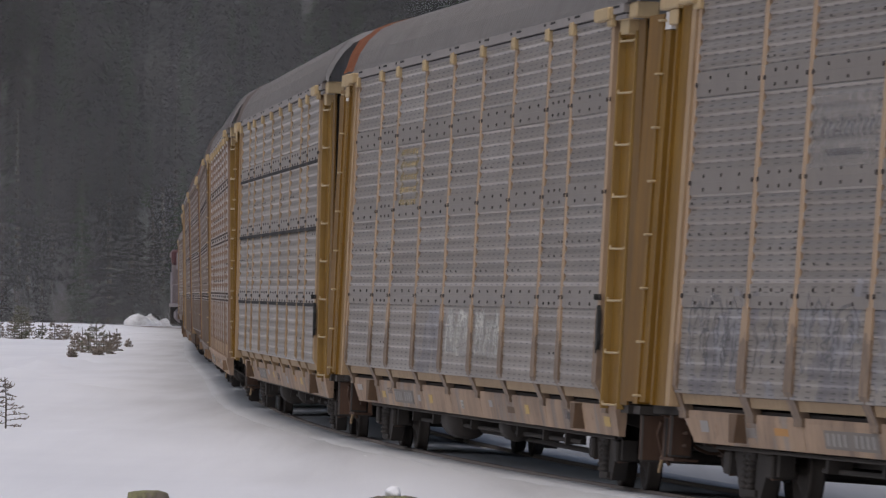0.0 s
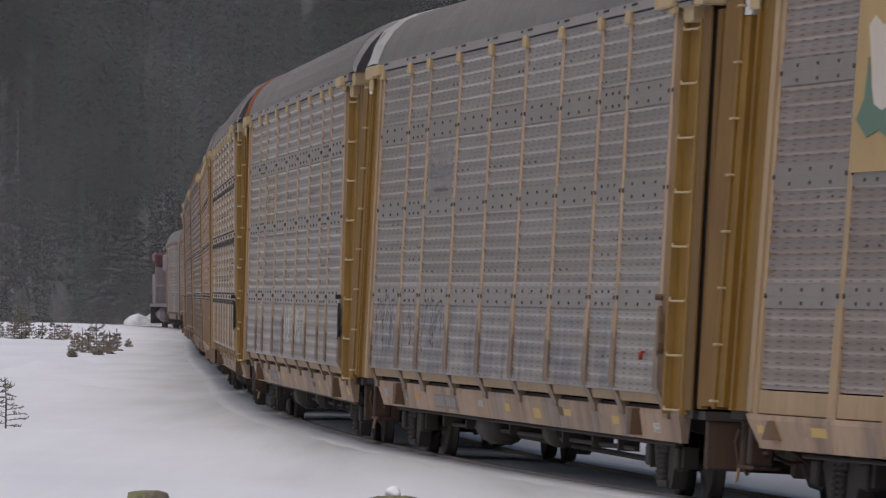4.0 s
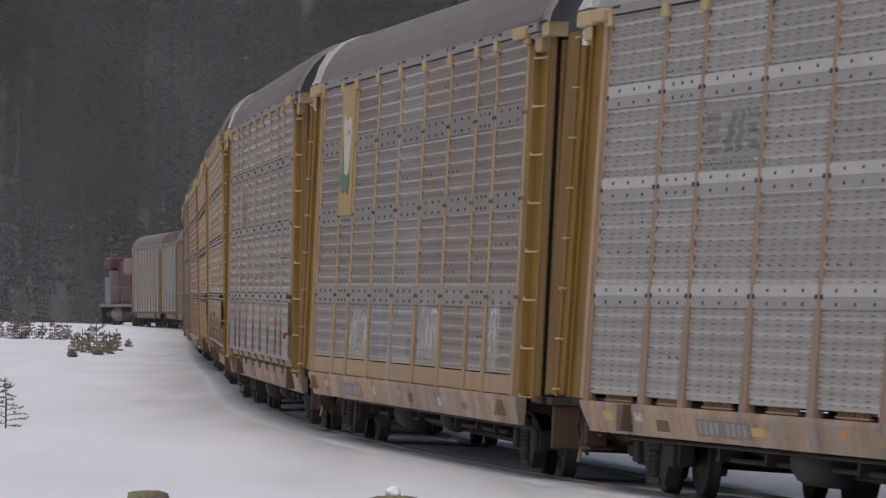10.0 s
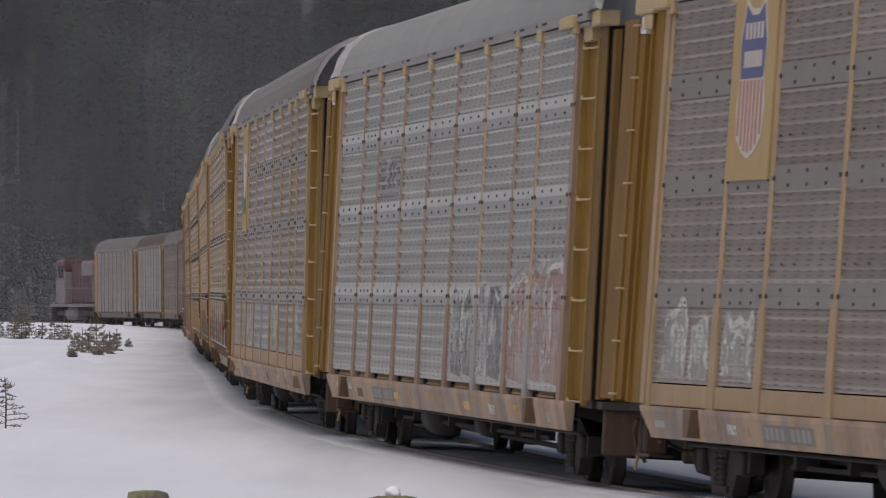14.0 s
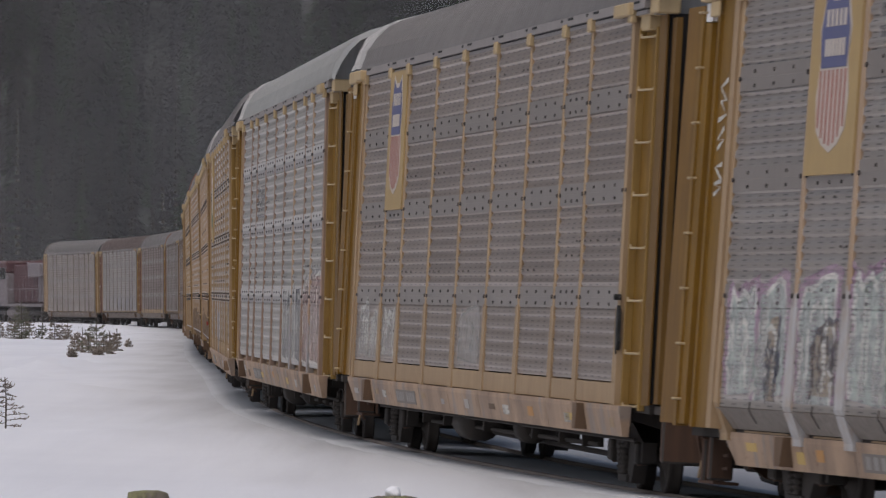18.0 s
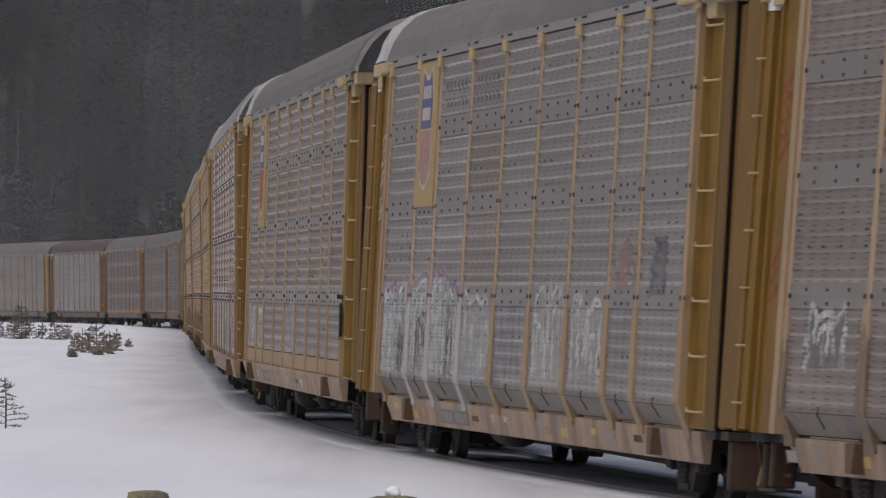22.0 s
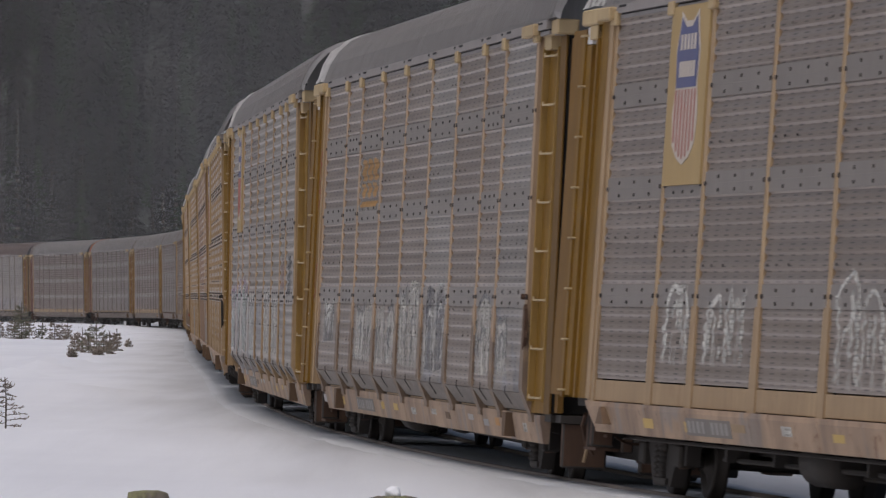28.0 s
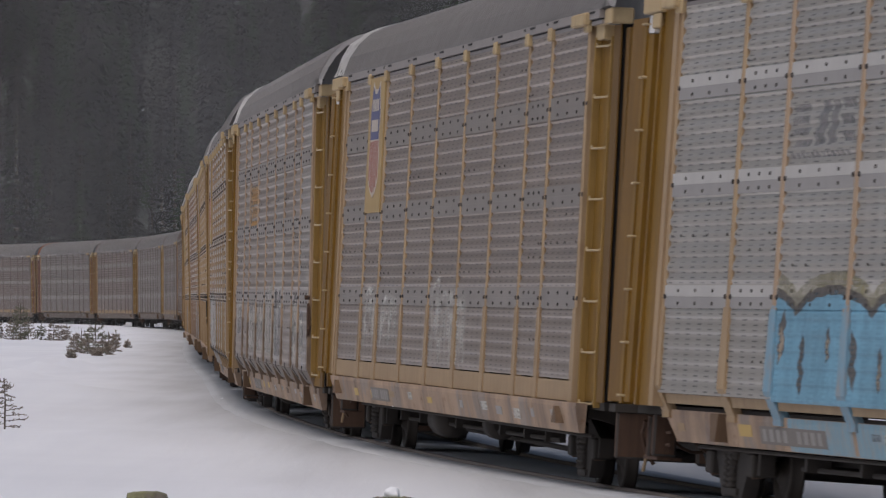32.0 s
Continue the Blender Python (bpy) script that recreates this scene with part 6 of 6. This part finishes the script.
def bush(x, y, h, w, seed, mat, label):
    stand("sapling", sapling_meshes(seed, h, w, mat), pose(x, y, ground_height(x, y) - 0.03, 0, 0, seed * 40), label, "shrub", "saplings in the snow")


def on_ray(px, d):
    """Distance to the side at which a bearing lies, for a distance ahead."""
    return (px - 784) / 13616.2 * d


for px, d, h, g, seed, m in ((171, 260, 1.05, 1.2, 4, SCRUB_GREEN), (146, 264, 0.80, 0.85, 3, SCRUB), (194, 264, 0.72, 0.7, 5, SCRUB), (157, 257, 0.62, 0.75, 6, SCRUB), (183, 256, 0.55, 0.7, 21, SCRUB), (207, 270, 0.75, 0.22, 27, SCRUB), (132, 268, 0.6, 0.3, 24, SCRUB),
                             (38, 318, 1.55, 1.0, 7, SCRUB_GREEN), (26, 322, 0.95, 0.8, 8, SCRUB), (52, 324, 0.9, 0.7, 25, SCRUB), (75, 322, 0.72, 0.55, 9, SCRUB_GREEN), (97, 318, 0.85, 0.6, 10, SCRUB), (110, 320, 0.72, 0.6, 11, SCRUB), (0, 330, 0.8, 0.5, 22, SCRUB), (120, 326, 0.7, 0.4, 23, SCRUB)):
    bush(on_ray(px, d), d, h, g, seed, m, "low scrubby young spruce standing in deep snow")
bush(on_ray(228, 290), 290, 0.30, 0.14, 12, SCRUB, "tiny twig sticking out of the snow")
bush(on_ray(128, 238), 238, 0.26, 0.20, 13, SCRUB, "tiny twig sticking out of the snow")
bush(on_ray(173, 250), 250, 0.16, 0.26, 14, SCRUB, "tiny twig sticking out of the snow")


def bare_sapling(x, y, h):
    rnd = random.Random(9)
    e = new("bare_sapling")
    bm = bmesh.new()
    tube(bm, (0, 0, -0.05), (0.01, 0, h * 0.55), 0.014, 6)
    tube(bm, (0.01, 0, h * 0.55), (-0.01, 0, h), 0.008, 6)
    part("trunk", mesh_of("trunk", bm, BARK), e)
    for k in range(18):
        z = h * (0.06 + 0.05 * k)
        a = rnd.uniform(-0.5, 0.5) + (math.pi if k % 2 else 0)
        r = 0.32 * h * (1.25 - z / h) * rnd.uniform(0.5, 1.3)
        bm = bmesh.new()
        tip = Vector((math.cos(a) * r, math.sin(a) * r, z + r * rnd.uniform(-0.15, 0.45)))
        tube(bm, (0, 0, z), tip, 0.0055, 5)
        twig = part("twig", mesh_of("twig", bm, BARK), e)
        for q in (0.25, 0.4, 0.5, 0.6, 0.7, 0.8, 0.9, 1.0):
            o = Vector((0, 0, z)).lerp(tip, q)
            bm = bmesh.new()
            tube(bm, o, o + Vector((rnd.uniform(-0.07, 0.07), rnd.uniform(-0.05, 0.05), rnd.uniform(-0.02, 0.05))), 0.0075, 4)
            part("shoot", mesh_of("shoot", bm, SCRUB), twig)
    e.matrix_basis = pose(x, y, ground_height(x, y))
    tagged(e, "thin nearly bare sapling standing in deep snow", "sapling")


bare_sapling(on_ray(10, 111), 111, 0.74)


def snowbank(px, d, w, h, top, seed):
    rnd = random.Random(seed)
    x = on_ray(px, d)
    bm = bmesh.new()
    bmesh.ops.create_icosphere(bm, subdivisions=4, radius=1.0)
    for v in bm.verts:
        n = noise.noise(v.co * 1.6 + Vector((seed, 0, 0))) * 0.35 + noise.noise(v.co * 4.0 + Vector((seed, 3, 0))) * 0.12
        v.co = v.co * (1 + n)
        v.co.x *= w / 2
        v.co.y *= w / 3
        v.co.z *= h * (1 - 0.55 * min(abs(v.co.x) / (w / 2), 1))
    for f in bm.faces:
        f.smooth = True
    ob = new("snowbank", mesh_of("snowbank", bm, BANK_SNOW))
    ob.location = (x, d, top - 1.05 * h)
    tagged(ob, "heaped ploughed snow with dark earth showing", "snowbank")


snowbank(246, 560, 3.0, 1.6, 0.92, 2)
snowbank(268, 563, 2.2, 1.5, 0.72, 9)
snowbank(290, 566, 1.8, 1.4, 0.45, 5)


def fence_post(px, top_px, d, width_px, snow):
    w = width_px / 13616.2 * d
    x = on_ray(px, d)
    z = EYE_Z - (top_px - 516.0) / 13616.2 * d
    g = ground_height(x, d)
    e = new("fence_post")
    bm = bmesh.new()
    prof = [(w * 0.52, g - z - 0.3), (w * 0.50, -0.12), (w * 0.50, -0.03), (w * 0.46, -0.008), (w * 0.30, 0.0)]
    lathe(bm, prof, (0, 0, 0), "z", 18)
    for v in bm.verts:
        v.co += Vector((noise.noise(v.co * 30), noise.noise(v.co * 30 + Vector((5, 0, 0))), noise.noise(v.co * 22 + Vector((0, 5, 0))))) * w * 0.04
    part("post_body", mesh_of("post_body", bm, WOOD), e)
    if snow:
        bm = bmesh.new()
        bmesh.ops.create_icosphere(bm, subdivisions=3, radius=1.0)
        for v in bm.verts:
            v.co *= 1 + 0.25 * noise.noise(v.co * 1.5)
            v.co = Vector((v.co.x * w * 0.16, v.co.y * w * 0.2, v.co.z * w * 0.14))
        for f in bm.faces:
            f.smooth = True
        part("snow_lump", mesh_of("snow_lump", bm, SNOW_CAP), e, at=(0.0, 0, w * 0.05))
    e.location = (x, d, z)
    tagged(e, "round weathered fence post grown with lichen" + (", capped with snow" if snow else ""), "fence post", "fence posts")


fence_post(262, 869, 27, 76, False)
fence_post(697, 878, 27, 92, True)


# ---------------------------------------------------------------- thin mist and light snowfall before the far woods
def build_mist(y, seed, strength):
    """One thin, billowing veil of mist that hangs across the valley."""
    m, nt, p = mat_nodes("thin_mist")
    p.inputs["Base Color"].default_value = (0.80, 0.80, 0.79, 1)
    p.inputs["Roughness"].default_value = 1.0
    p.inputs["Specular IOR Level"].default_value = 0.0
    back = nt.nodes.new("ShaderNodeBsdfTranslucent")
    back.inputs[0].default_value = (0.80, 0.80, 0.79, 1)
    both = nt.nodes.new("ShaderNodeMixShader")
    both.inputs[0].default_value = 0.5
    nt.links.new(p.outputs[0], both.inputs[1])
    nt.links.new(back.outputs[0], both.inputs[2])
    drift = noise_of(nt, 0.07, (1, 1, 0.6), detail=4, lo=0.3, hi=0.72)
    thin = nt.nodes.new("ShaderNodeMixShader")
    nt.links.new(math_node(nt, "MULTIPLY", math_node(nt, "ADD", 0.45, drift), strength), thin.inputs[0])
    nt.links.new(nt.nodes.new("ShaderNodeBsdfTransparent").outputs[0], thin.inputs[1])
    nt.links.new(both.outputs[0], thin.inputs[2])
    nt.links.new(thin.outputs[0], nt.nodes["Material Output"].inputs[0])
    half, nx, nz = y * 0.0585 + 14, 40, 16
    verts = []
    for k in range(nz):
        for i in range(nx):
            x, z = -half + 2 * half * i / (nx - 1), -3 + 62 * k / (nz - 1)
            verts.append((x, y + 6 * noise.noise(Vector((x * 0.05, z * 0.06, seed))), z))
    me = bpy.data.meshes.new("mist")
    me.from_pydata(verts, [], [(k * nx + i, k * nx + i + 1, (k + 1) * nx + i + 1, (k + 1) * nx + i) for k in range(nz - 1) for i in range(nx - 1)])
    me.polygons.foreach_set("use_smooth", [True] * len(me.polygons))
    me.materials.append(m)
    return tagged(new("mist", me), "thin grey mist hanging before the woods", "mist", kind="stuff")


for _y, _k, _a in ((335, 15.0, 0.012), (425, 1.0, 0.016), (505, 4.0, 0.026), (572, 7.0, 0.036), (604, 11.0, 0.056)):
    build_mist(_y, _k, _a)


def build_snowfall():
    """Sparse small flakes adrift between the camera and the woods."""
    rnd = np.random.RandomState(4)
    n = 2600
    d = 60 + 380 * rnd.rand(n)
    x = (rnd.rand(n) * 2 - 1) * (d * 0.0585 + 4)
    z = rnd.rand(n) * 46 + 0.3
    c = np.column_stack((x, d, z))
    q = rnd.normal(size=(n, 3, 3))
    size = (0.007 + 0.009 * rnd.rand(n))[:, None, None]
    q = q / np.linalg.norm(q, axis=2, keepdims=True) * size
    vs = (c[:, None, :] + q).reshape(-1, 3)
    me = bpy.data.meshes.new("falling_snow")
    me.vertices.add(n * 3)
    me.vertices.foreach_set("co", vs.ravel())
    me.loops.add(n * 3)
    me.loops.foreach_set("vertex_index", np.arange(n * 3, dtype=np.int32))
    me.polygons.add(n)
    me.polygons.foreach_set("loop_start", np.arange(n, dtype=np.int32) * 3)
    me.materials.append(SNOW_CAP)
    me.update(calc_edges=True)
    return tagged(new("falling_snow", me), "sparse small snowflakes drifting down before the woods", "snowfall", kind="stuff")


SNOWFALL = build_snowfall()


# ---------------------------------------------------------------- what moves
def motions():
    times = [t / 2 for t in range(65)]
    for c, car in TRAIN.items():
        walk(car, [(t, car_pose(place_of(c, t))) for t in times])
    walk(ENGINE, [(t, car_pose(place_of(-12, t) - 2.6, 6.6)) for t in times])
    walk(SNOWFALL, [(0, pose(0, 0, 0)), (16, pose(-2, 0, -8)), (32, pose(-4, 0, -16))])
    ticks = [k / 15 for k in range(481)]
    for c, car in list(TRAIN.items()) + [(-12, ENGINE)]:
        for tr in car.children:
            if tr.name.split(".")[0] != "truck":
                continue
            for ws in tr.children:
                if ws.name.split(".")[0] != "wheelset":
                    continue
                at = ws.location.copy()
                r = WHEEL_R if c != -12 else 0.51
                walk(ws, [(t, pose(*at, 0, math.degrees(place_of(c, t) / r) % 360, 0)) for t in ticks])


motions()
